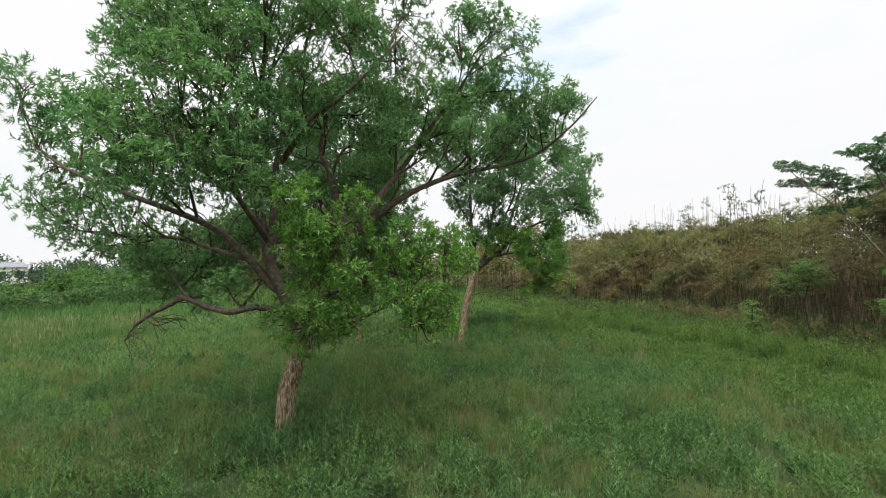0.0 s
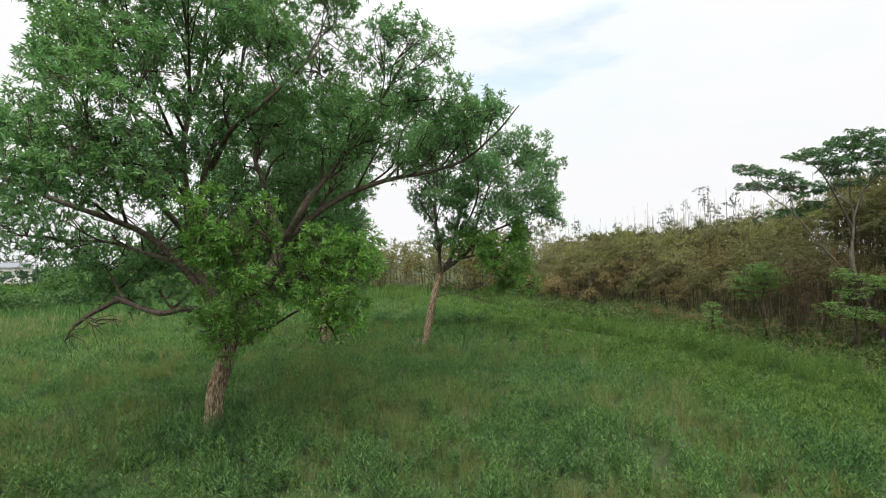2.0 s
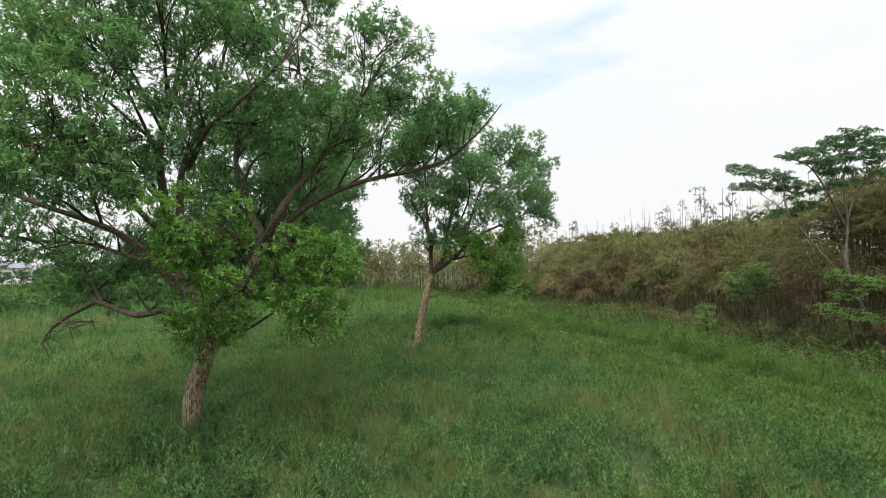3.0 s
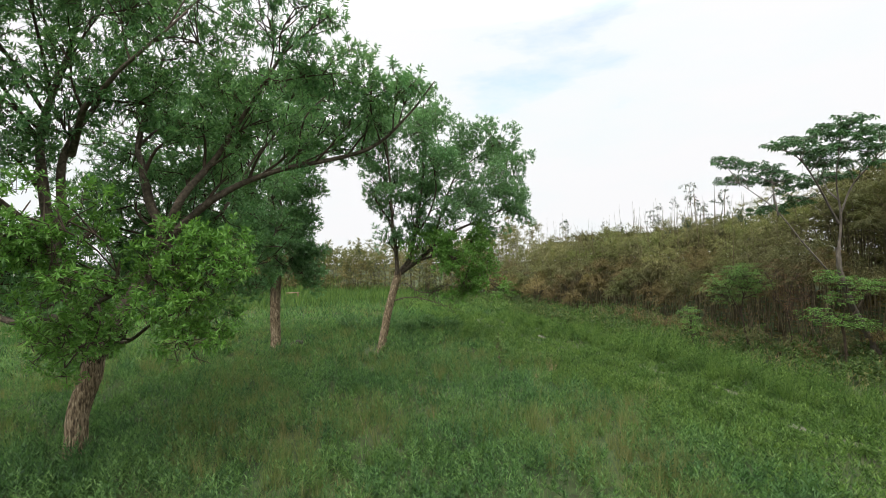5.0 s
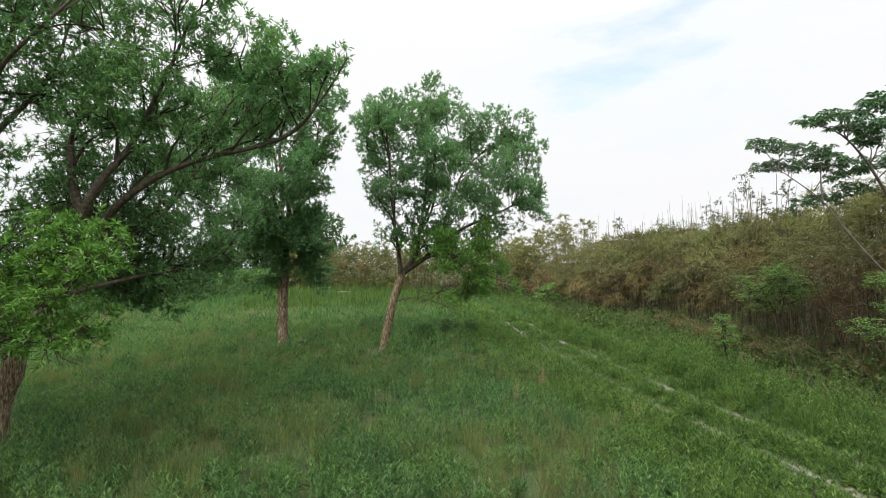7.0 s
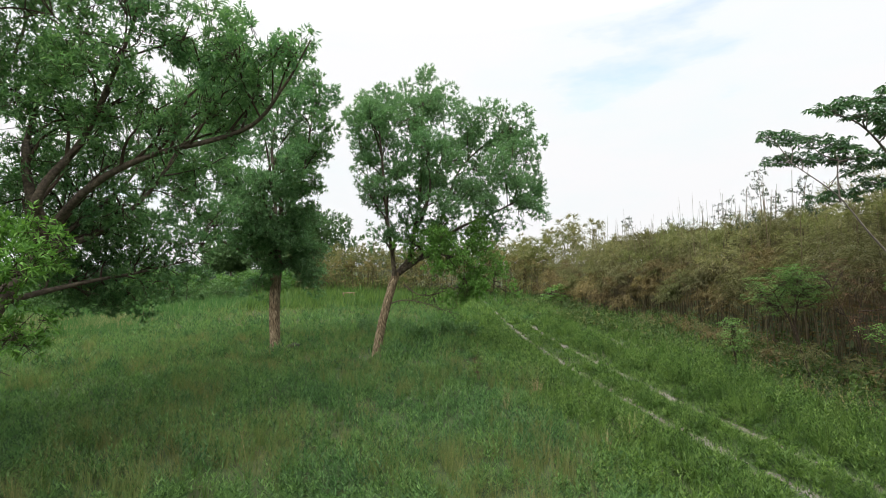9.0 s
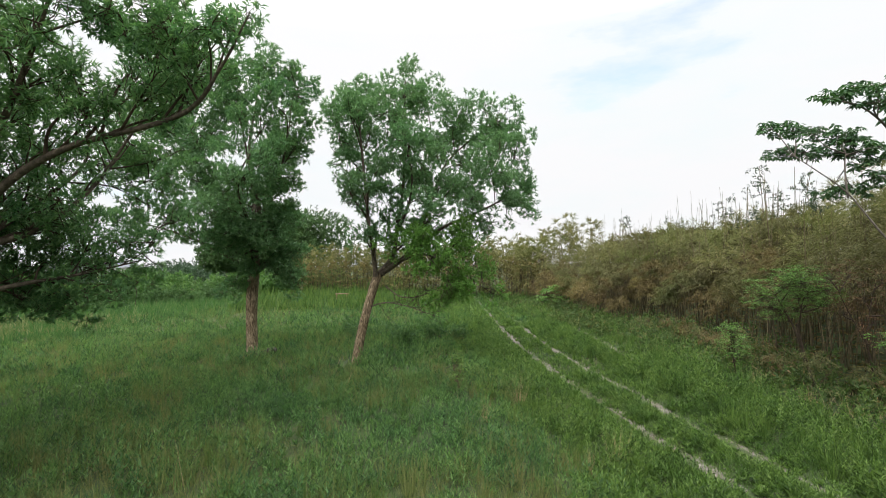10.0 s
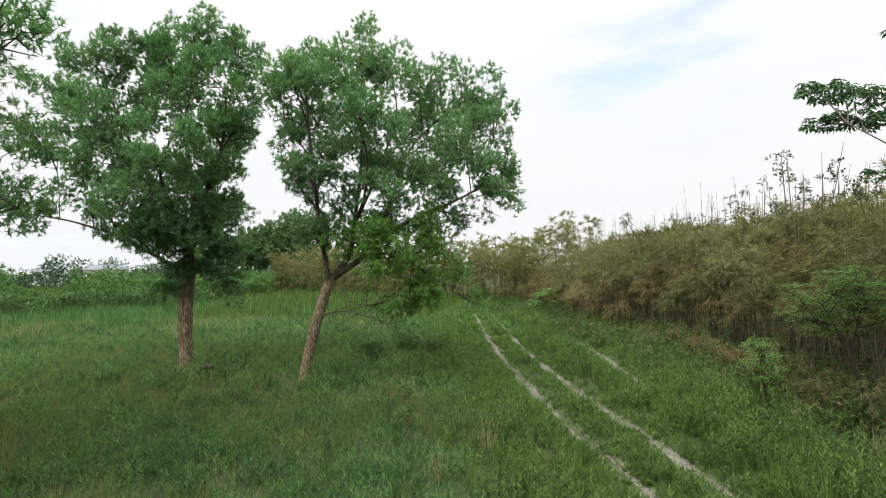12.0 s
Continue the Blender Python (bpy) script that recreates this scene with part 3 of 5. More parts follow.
mesh_object("seed_heads", *join([
    tufts((hx[keep_h], hy[keep_h]), 38, 0.70, 0.008),
    blades(26000, -8, 16, 4.5, 13, 0.30, 0.0045, 1.0, 0.34, hazy, 0.5),
    blades(32000, -12, 16, 13, 24, 0.30, 0.006, 1.0, 0.34, hazy, 0.5),
    blades(52000, -14, 18, 22, 60, 0.34, 0.014, 1.0, 0.3, lambda x, y: open_field(x, y) & clear_of_verge(x, y) & (swell(x, y, 6.0) > -0.6), 0.45),
]), M_WISP, field)

def left_bank(x, y):
    gap = rut_x(y) - x
    return (gap > 0.42) & (gap < 1.2) & (swell(x, y, 0.9) > 0.2)


def right_bank(x, y):
    gap = x - rut_x(y) - RUT_GAP
    return (gap > 0.55) & (gap < 2.6) & (swell(x + 3, y, 0.9) > 0.0)


def on_ruts(n, off, y0, y1, bare):
    """Spots where grass has closed over a stretch of a rut."""
    y = rng.uniform(y0, y1, n)
    x = rut_x(y) + off + rng.normal(0, 0.12, n)
    ok = swell(x * 0.3 + off * 3, y, 1.1) > bare
    return x[ok], y[ok]


verge = tagged(new("verge_plants"), "fresh bright green weeds along the wheel ruts", "grass", kind="stuff")
mesh_object("leaves", *join([
    clumps(600, 10, 21, 5, 16, 0.27, 0.108, 13, 18, 1.7, 0.21, keep=on_verge),
    clumps(640, 10, 21, 16, 30, 0.32, 0.14, 15, 13, 1.65, 0.22, keep=on_verge, fine=True),
    clumps(330, 12, 15.5, 8, 24, 0.18, 0.10, 11, 16, 1.9, 0.21, keep=left_bank),
    clumps(330, 15, 19, 9, 26, 0.24, 0.12, 12, 17, 2.1, 0.23, keep=right_bank),
    clumps(320, 11, 21, 30, 48, 0.48, 0.26, 17, 9, 1.5, 0.26, keep=on_verge, fine=True),
]), M_VERGE, verge)
mesh_object("blades", *join([
    blades(26000, 11, 21, 5, 18, 0.26, 0.011, 1.0, 0.05, on_verge),
    blades(22000, 11, 21, 18, 48, 0.30, 0.020, 1.0, 0.05, on_verge),
]), M_VERGE, verge)
mesh_object("short_turf", *join([
    blades(52000, 13.2, 17.4, 5, 20, 0.62, 0.011, 1.0, 0.1, lambda x, y: rut_gap(x, y) < 0.75 + 0.15 * swell(x, y, 0.8), 0.5),
    blades(18000, 13.2, 18.9, 20, 40, 0.7, 0.02, 1.0, 0.1, lambda x, y: rut_gap(x, y) < 0.45, 0.5),
]), M_VERGE, verge, "short trodden grass beside the ruts")
mesh_object("rut_grass", *join([
    tufts(on_ruts(900, 0.0, 8, 36, 0.75), 7, 0.13, 0.011), tufts(on_ruts(1300, RUT_GAP, 8, 36, 0.45), 7, 0.13, 0.011),
]), M_VERGE, verge, "short grass closing over the ruts")
mesh_object("grass_tufts", *join([tufts(spots(300, 16.4, 19.2, 8, 34), 55, 0.8, 0.012), tufts(spots(170, 12.2, 13.9, 8, 26), 50, 0.6, 0.011)]), M_VERGE, verge)
mesh_object("dry_stems", *join([
    blades(900, 12, 21, 5, 30, 0.6, 0.008, 1.0, 0.0, lambda x, y: on_verge(x, y) & (swell(x, y, 3.0) > 0.5), 0.2),
    blades(1500, 18.6, 21.4, 8, 34, 0.8, 0.011, 1.0, 0.0, lambda x, y: swell(x, y, 2.5) > -0.2, 0.3),
]), M_STRAW, verge, "dry straw stems")

# ---------------------------------------------------------------- reeds and tall meadow on the far side
reeds = tagged(new("reed_bed"), "tall pale green reeds with dry tan tips", "reeds", kind="stuff")


def reed_zone(x, y):
    edge = -8.3 + 0.6 * swell(x, y, 5.0) + 1.1 * swell(x, y, 1.1) - np.maximum(0, 31 - y) * 1.0 + np.maximum(0, y - 42) * 0.25
    return (x < edge) & (y < 62)


def lifted(mesh, up):
    return mesh[0] + [0, 0, up], mesh[1]


rx_, ry_ = scatter(2600, -36, -6, 20, 38)
ok_ = reed_zone(rx_, ry_)
reed_spots = rx_[ok_], ry_[ok_]
mesh_object("blades", *join([
    blades(30000, -36, -6, 20, 38, 0.55, 0.024, 1.0, 0.2, reed_zone, 0.35, False),
    tufts(reed_spots, 16, 1.15, 0.026),
    blades(32000, -46, 0, 38, 62, 0.85, 0.07, 1.0, 0.3, reed_zone, 0.35, False),
]), M_REED, reeds)
mesh_object("dry_stems", *join([
    blades(2500, -34, -6, 20, 38, 1.1, 0.012, 1.0, 0.2, lambda x, y: reed_zone(x, y) & (swell(x, y, 5.0) > 0.0), 0.15, False),
]), M_STRAW, reeds, "dry tan reed stems")
mesh_object("reed_tips", *lifted(blades(16000, -36, -6, 20, 40, 0.30, 0.035, 1.0, 0.3, lambda x, y: reed_zone(x, y) & (swell(x, y, 3.0) > -0.4), 0.3, False), 0.45), M_TIP, reeds, "pale dry reed tips")
far_meadow = tagged(new("far_meadow"), "fresh green tall grass beyond the trees", "grass", kind="stuff")
mesh_object("blades", *join([
    blades(22000, -16, 21, 46, 78, 0.95, 0.085, 1.0, 0.3, lambda x, y: x > -6 + (y - 46) * -0.1, 0.2, False),
    blades(20000, -75, 20, 60, 130, 1.3, 0.26, 1.0, 0.3, lambda x, y: x < 5 + (y - 60) * 0.1, 0.25, False),
]), M_MEADOW, far_meadow)

# ---------------------------------------------------------------- the big tree beside the path
tree_1_front = [
    (-1.8, 9.0, 6.5, 0.8), (-2.6, 8.9, 5.8, 0.7), (-1.0, 9.2, 6.2, 0.7), (-2.0, 8.4, 5.4, 0.6), (-0.9, 8.9, 5.4, 0.5), (-2.9, 9.8, 6.6, 0.6),
    (0.3, 8.8, 4.7, 0.5), (0.9, 8.8, 4.6, 0.5), (0.0, 9.0, 4.4, 0.4), (0.6, 9.0, 4.0, 0.5), (1.2, 9.5, 3.5, 0.35), (0.3, 9.6, 3.5, 0.4)]
tree_1_skirt = [
    (0.4, 9.7, 2.7, 0.4, 0.7), (0.0, 9.9, 2.6, 0.35, 0.7), (0.9, 9.7, 2.7, 0.35, 0.7), (0.2, 10.4, 2.2, 0.25, 0.6),
    (2.3, 9.6, 4.2, 0.5), (2.8, 9.6, 3.8, 0.5), (2.2, 9.4, 3.3, 0.5), (2.3, 9.6, 2.6, 0.45), (3.1, 9.8, 4.1, 0.4), (1.8, 9.7, 3.7, 0.4), (0.1, 11.0, 2.4, 0.3, 0.7), (0.4, 11.3, 2.1, 0.25, 0.7),
    (-0.3, 11.4, 2.6, 0.3, 0.7), (1.0, 10.4, 2.7, 0.35, 0.7), (2.7, 9.9, 2.8, 0.35), (0.6, 10.6, 3.2, 0.4)]
tree_1_left = [
    (-5.7, 13.0, 7.5, 0.6), (-5.1, 13.3, 7.3, 0.5), (-4.1, 12.6, 7.3, 0.45), (-5.8, 13.0, 8.0, 0.45), (-5.1, 12.9, 6.2, 0.5),
    (-4.5, 13.6, 6.2, 0.5), (-5.2, 13.4, 5.1, 0.35), (-3.6, 12.4, 6.1, 0.45), (-3.6, 14.6, 3.9, 0.9, 0.8), (-2.7, 14.4, 4.3, 0.8, 0.8),
    (-3.9, 14.4, 4.6, 0.6, 0.8), (-2.3, 14.0, 3.6, 0.6, 0.8), (-3.2, 14.5, 3.3, 0.5, 0.8), (-3.4, 12.4, 5.0, 0.5, 0.6), (-4.3, 12.8, 5.4, 0.5, 0.65), (-2.3, 12.4, 5.2, 0.5, 0.6), (-4.6, 13.3, 4.3, 0.5, 0.6), (-1.6, 13.4, 4.3, 0.5, 0.8), (-0.8, 12.0, 2.9, 0.35, 0.7), (-1.5, 12.5, 3.3, 0.35, 0.7), (-2.4, 13.6, 3.0, 0.4, 0.7),
    (-1.9, 10.5, 5.8, 0.6), (-1.1, 10.6, 5.7, 0.5), (-2.8, 10.8, 5.6, 0.5), (-1.4, 11.4, 6.4, 0.6), (-2.4, 11.6, 6.5, 0.6),
    (-3.2, 11.7, 9.1, 0.6), (-2.1, 9.9, 7.8, 0.7), (-1.7, 10.3, 8.7, 0.8), (-3.0, 10.8, 8.0, 0.6),
    (-4.3, 12.7, 4.7, 0.6, 0.8), (-3.6, 12.7, 4.4, 0.55, 0.8), (-5.0, 13.2, 4.9, 0.55, 0.8), (-4.8, 13.0, 5.6, 0.5, 0.8), (-2.7, 12.6, 4.7, 0.5, 0.7), (-5.5, 13.4, 5.4, 0.5, 0.8)]
tree_1_top = [
    (-1.0, 9.6, 7.6, 0.8), (0.0, 12.4, 9.3, 1.0), (1.1, 13.1, 8.7, 0.9), (0.5, 12.8, 7.4, 0.7), (1.4, 11.0, 7.1, 0.7), (1.1, 10.5, 8.6, 0.8),
    (2.2, 11.2, 8.4, 0.8), (2.6, 11.6, 9.7, 0.9), (3.6, 10.8, 8.8, 0.7), (0.2, 10.6, 7.6, 0.7), (-0.2, 11.3, 6.6, 0.6), (-0.6, 12.8, 7.6, 0.6), (-0.3, 13.2, 10.6, 0.9), (1.0, 12.6, 10.6, 0.9), (-1.6, 12.4, 9.8, 0.9)]
tree_1_right = [
    (4.1, 10.2, 8.8, 0.5), (4.7, 10.0, 8.6, 0.3), (2.9, 11.0, 7.4, 0.55), (3.8, 10.8, 7.6, 0.6), (4.8, 10.8, 7.8, 0.6), (5.6, 10.8, 7.7, 0.55),
    (6.2, 10.6, 7.5, 0.4), (6.5, 11.0, 7.7, 0.4), (5.8, 12.0, 7.8, 0.6), (4.8, 11.8, 7.0, 0.5), (3.7, 11.9, 6.9, 0.5), (5.1, 11.9, 6.5, 0.4), (4.8, 12.6, 8.0, 0.6), (4.3, 12.7, 8.5, 0.7), (2.9, 11.4, 6.3, 0.4), (4.1, 11.3, 6.6, 0.45), (5.2, 11.2, 7.0, 0.45), (2.2, 11.3, 6.7, 0.45), (5.9, 11.4, 7.0, 0.4), (3.4, 11.2, 6.9, 0.4)]
tree_1_back = [
    (1.4, 14.1, 6.1, 0.7), (-0.7, 14.7, 6.0, 0.7), (-1.6, 13.6, 6.2, 0.6), (0.6, 14.8, 4.8, 0.7), (2.3, 14.9, 6.2, 0.6), (2.7, 15.2, 6.8, 0.6), (3.4, 14.9, 7.8, 0.6), (4.3, 14.5, 7.6, 0.5), (4.5, 14.2, 8.4, 0.5),
    (2.4, 13.2, 5.2, 0.6), (1.7, 12.3, 5.9, 0.5), (0.2, 14.4, 5.2, 0.6, 0.7), (-0.5, 14.2, 5.0, 0.6, 0.7), (-1.3, 14.4, 5.3, 0.6, 0.7), (0.0, 13.8, 5.9, 0.5, 0.7), (-1.9, 14.6, 4.8, 0.6, 0.6), (1.0, 14.2, 5.4, 0.5, 0.7), (2.2, 14.4, 4.3, 0.55), (2.4, 14.2, 3.4, 0.55), (3.6, 14.5, 4.4, 0.5), (0.0, 14.5, 4.3, 0.6), (1.35, 14.5, 4.1, 0.6), (0.3, 14.5, 3.3, 0.55), (1.5, 14.5, 3.0, 0.55), (0.9, 14.3, 3.6, 0.6), (2.0, 14.4, 3.1, 0.5), (2.4, 14.5, 3.8, 0.6), (2.9, 14.8, 4.4, 0.5), (0.7, 14.8, 4.6, 0.55), (1.9, 14.6, 4.5, 0.5), (-1.9, 13.8, 4.25, 0.5), (-1.1, 13.8, 4.45, 0.5), (-0.2, 13.8, 4.5, 0.5), (0.7, 13.8, 4.3, 0.5), (1.4, 13.8, 4.55, 0.5), (-0.8, 13.8, 3.7, 0.45), (0.3, 13.8, 3.75, 0.45), (1.1, 13.8, 3.5, 0.45), (1.3, 13.8, 3.2, 0.45), (3.0, 15.0, 3.5, 0.5), (2.4, 13.6, 7.6, 0.7), (0.6, 14.6, 7.8, 0.8), (1.2, 15.1, 5.2, 0.5)]
tree_1_far = [
    (2.5, 16.4, 5.5, 0.8), (0.5, 16.3, 4.7, 0.8), (1.5, 16.6, 6.5, 0.9), (3.2, 15.9, 6.6, 0.7), (-0.5, 16.3, 6.0, 0.8), (2.2, 16.2, 7.6, 0.8), (0.8, 16.4, 8.0, 0.8), (-1.2, 15.8, 7.3, 0.8),
    (3.4, 15.8, 5.0, 0.6), (1.4, 16.0, 3.9, 0.6), (-1.5, 15.6, 4.9, 0.7), (2.9, 15.6, 8.8, 0.7), (-0.2, 15.4, 9.0, 0.8)]
tree_1_core = [(1.2, 13.4, 5.7, 0.6), (0.5, 12.9, 5.3, 0.5), (1.9, 12.7, 5.3, 0.5), (2.0, 13.6, 6.3, 0.6), (0.2, 13.6, 6.6, 0.6), (1.4, 12.9, 6.9, 0.6), (2.6, 12.4, 6.0, 0.5), (-0.2, 13.2, 5.0, 0.5), (0.9, 13.8, 4.9, 0.5)]
tree_1_crest = [(-2.2, 10.6, 9.6, 0.9), (-0.6, 10.4, 9.7, 0.9), (0.9, 11.0, 10.0, 0.9), (-3.4, 11.6, 9.9, 0.8), (2.2, 11.2, 10.4, 0.8), (-1.2, 11.8, 10.9, 1.0)]
tree("willow_tree", "large spreading narrow-leaved tree with furrowed bark and low foliage",
     [(-0.35, 12.1, -0.05), (-0.27, 12.1, 0.9), (-0.05, 12.12, 1.7), (0.1, 12.15, 2.5)], (0.205, 0.20),
     [([(0.05, 12.15, 2.2), (-0.35, 12.1, 3.1), (-0.6, 12.0, 3.9), (-0.85, 12.1, 5.5), (-0.95, 12.2, 6.9), (-0.6, 12.9, 8.9), (-0.5, 13.0, 10.6)], 0.19, 0.03),
      ([(-0.45, 12.1, 3.3), (-1.7, 12.05, 4.7), (-3.2, 11.8, 5.4), (-4.6, 12.3, 6.0), (-5.6, 12.8, 6.8)], 0.10, 0.016),
      ([(-1.0, 12.1, 4.0), (-2.6, 12.7, 4.5), (-4.1, 13.2, 4.65), (-5.2, 13.4, 4.9)], 0.055, 0.012),
      ([(-0.6, 12.0, 3.9), (-0.45, 11.9, 5.2), (-0.36, 11.9, 6.3), (0.0, 13.0, 8.0), (0.4, 13.4, 10.0)], 0.12, 0.02),
      ([(0.1, 12.15, 2.3), (0.6, 12.3, 3.3), (1.25, 12.5, 4.4), (1.0, 12.5, 5.3), (0.71, 12.55, 6.15), (0.63, 13.0, 6.85), (1.1, 13.0, 8.7)], 0.19, 0.03),
      ([(1.2, 12.4, 4.3), (1.75, 11.6, 5.2), (2.5, 11.6, 6.2), (3.3, 11.2, 7.4), (4.1, 10.6, 8.6)], 0.11, 0.018),
      ([(1.3, 12.4, 4.5), (2.4, 12.0, 5.4), (3.6, 11.7, 5.95), (5.5, 11.4, 6.4), (6.3, 10.9, 7.0), (6.9, 10.5, 7.7)], 0.095, 0.012),
      ([(-0.3, 11.9, 6.2), (0.3, 11.0, 6.9), (1.1, 10.3, 7.4), (2.2, 10.3, 8.6)], 0.08, 0.02),
      ([(0.1, 12.1, 2.5), (0.4, 10.9, 3.1), (1.1, 9.9, 3.5), (1.4, 9.3, 4.0)], 0.08, 0.015),
      ([(1.0, 12.6, 4.2), (1.6, 13.6, 4.6), (2.3, 14.4, 5.6), (3.0, 14.8, 7.0), (4.2, 14.4, 7.8)], 0.08, 0.015),
      ([(0.6, 12.4, 3.2), (1.4, 13.3, 3.5), (2.2, 14.1, 3.7), (3.2, 14.7, 4.0)], 0.07, 0.015),
      ([(-0.6, 12.0, 4.4), (-1.2, 10.6, 5.4), (-1.5, 9.5, 6.0), (-1.6, 8.6, 6.3)], 0.08, 0.015),
      ([(0.0, 12.15, 2.5), (-0.5, 12.15, 2.85), (-0.89, 12.2, 2.93), (-1.5, 12.5, 2.84), (-2.03, 12.8, 2.96), (-2.42, 13.0, 3.13), (-2.7, 13.2, 3.2)], 0.085, 0.05),
      ([(-2.4, 13.0, 3.1), (-2.8, 13.6, 3.5), (-3.3, 14.3, 4.1)], 0.05, 0.02),
      ([(0.12, 12.1, 2.35), (0.9, 11.2, 2.5), (1.6, 10.4, 2.9), (2.3, 9.8, 3.2)], 0.055, 0.015),
      ([(1.0, 12.5, 4.0), (1.2, 14.2, 5.2), (1.4, 15.6, 6.4), (1.2, 16.2, 7.6)], 0.07, 0.015)],
     tree_1_front + tree_1_skirt + tree_1_left + [(*c, 0.95) for c in tree_1_top] + [(*c, 0.85) for c in tree_1_right] + tree_1_back + [(*c, 0.6) for c in tree_1_far + tree_1_core] + [(*c, 0.9) for c in tree_1_crest],
     {8: M_BRIGHT, 14: M_BRIGHT, -1: M_WILLOW}, 0.12, 0.033, 11, 262, fine_beyond=11.5,
     dead=[([(-2.55, 13.1, 3.16), (-2.9, 13.3, 3.02), (-3.4, 13.6, 2.76), (-3.77, 13.75, 2.5)], 0.06, 0.042), ([(-3.4, 13.6, 2.74), (-3.2, 13.5, 2.64), (-2.95, 13.4, 2.68), (-2.7, 13.35, 2.6)], 0.024, 0.009),
           ([(-3.5, 13.62, 2.68), (-3.25, 13.5, 2.52), (-2.95, 13.4, 2.58), (-2.75, 13.35, 2.7)], 0.02, 0.008), ([(-3.75, 13.75, 2.52), (-3.9, 13.78, 2.3), (-4.0, 13.8, 2.12)], 0.024, 0.01)])

# ---------------------------------------------------------------- the slender leaning tree
tree_2_upper = [
    (9.2, 22.3, 10.6, 0.85), (7.4, 23.0, 10.3, 0.8), (7.2, 21.5, 9.4, 0.8), (8.7, 20.9, 9.4, 0.9), (10.1, 23.8, 10.7, 0.9), (11.3, 22.2, 9.5, 0.9), (13.0, 22.6, 9.5, 0.9),
    (13.6, 22.1, 8.4, 0.7), (6.7, 22.6, 8.7, 0.6), (6.7, 22.2, 7.7, 0.5), (7.0, 22.6, 10.0, 0.6), (7.0, 22.4, 7.0, 0.5), (7.6, 24.3, 9.2, 1.0), (9.5, 20.4, 7.9, 0.9), (10.9, 24.3, 8.6, 1.0), (12.3, 20.9, 7.5, 0.9), (13.6, 23.2, 6.9, 0.8)]
tree_2_lower = [
    (7.5, 22.4, 5.0, 0.45, 0.5), (7.9, 22.0, 4.8, 0.5, 0.6), (8.8, 21.8, 4.6, 0.55, 0.6), (9.2, 23.4, 4.9, 0.65, 0.6), (9.6, 22.4, 7.8, 0.7, 0.6), (10.6, 22.6, 6.9, 0.7, 0.6), (11.8, 22.6, 7.6, 0.8, 0.6), (9.0, 22.0, 8.6, 0.8, 0.6), (12.4, 22.2, 8.6, 0.7, 0.6),
    (13.5, 21.9, 6.0, 0.6), (8.0, 21.1, 6.9, 0.7), (9.1, 24.0, 7.3, 0.9), (10.6, 20.6, 6.2, 0.8), (11.9, 22.3, 6.4, 0.7), (7.4, 22.6, 6.2, 0.5), (8.9, 21.6, 5.6, 0.5), (10.2, 23.8, 5.2, 0.8),
    (11.3, 21.0, 4.8, 0.7), (10.1, 20.5, 4.0, 0.7, 0.6), (11.1, 21.5, 3.6, 0.8, 0.6), (12.1, 22.2, 3.1, 0.6, 0.6), (10.8, 21.0, 3.0, 0.6, 0.6), (12.8, 22.4, 2.5, 0.3, 0.5), (9.6, 20.7, 4.5, 0.6), (8.2, 22.4, 5.0, 0.5, 0.5), (12.6, 22.6, 5.4, 0.6, 0.6), (8.6, 22.2, 6.3, 0.5, 0.6), (9.6, 22.6, 6.8, 0.6, 0.6), (10.2, 22.2, 5.6, 0.6, 0.6), (9.8, 21.8, 5.0, 0.5, 0.6), (10.6, 22.2, 4.4, 0.7, 0.6), (11.6, 21.6, 4.2, 0.6, 0.6), (11.2, 22.0, 2.6, 0.5, 0.7), (10.4, 21.4, 2.4, 0.45, 0.7), (8.0, 22.6, 7.6, 0.5)]
tree("leaning_tree", "slender leaning tree forking low into several stems",
     [(7.22, 22.6, -0.05), (7.45, 22.6, 1.2), (7.85, 22.7, 2.7), (8.12, 22.85, 3.5)], (0.17, 0.16),
     [([(8.05, 22.8, 3.2), (7.95, 22.5, 4.2), (7.8, 22.3, 5.5), (7.6, 21.9, 8.4), (7.4, 22.2, 10.8)], 0.12, 0.02),
      ([(8.1, 22.85, 3.4), (8.7, 22.9, 4.2), (8.9, 22.9, 5.3), (9.2, 22.5, 7.5), (9.3, 22.3, 11.0)], 0.12, 0.02),
      ([(8.12, 22.85, 3.4), (9.3, 22.8, 4.2), (10.6, 22.8, 5.2), (12.1, 22.7, 5.9), (13.5, 22.3, 6.6)], 0.12, 0.02),
      ([(9.6, 22.8, 4.4), (10.3, 22.9, 6.5), (11.0, 22.9, 8.0), (12.8, 22.6, 9.4)], 0.08, 0.02),
      ([(9.0, 22.8, 4.0), (9.9, 21.6, 4.2), (10.8, 21.2, 3.8), (11.8, 22.0, 3.2)], 0.06, 0.015),
      ([(8.8, 22.9, 5.0), (9.4, 21.6, 6.2), (9.4, 20.8, 7.6), (8.8, 20.9, 9.2)], 0.06, 0.015),
      ([(8.9, 22.9, 5.2), (9.6, 23.6, 7.0), (10.3, 23.8, 9.0), (10.2, 23.8, 10.4)], 0.06, 0.015)],
     tree_2_upper + tree_2_lower, {4: M_BRIGHT, -1: M_COOL}, 0.13, 0.040, 11, 390, fine=True,
     dead=[([(7.75, 22.65, 2.2), (8.5, 22.3, 2.4), (9.4, 22.1, 2.2), (10.2, 22.0, 1.9)], 0.035, 0.01), ([(8.4, 22.8, 3.0), (9.0, 22.4, 2.6), (9.7, 22.4, 2.6), (10.3, 22.2, 3.0)], 0.03, 0.01)])

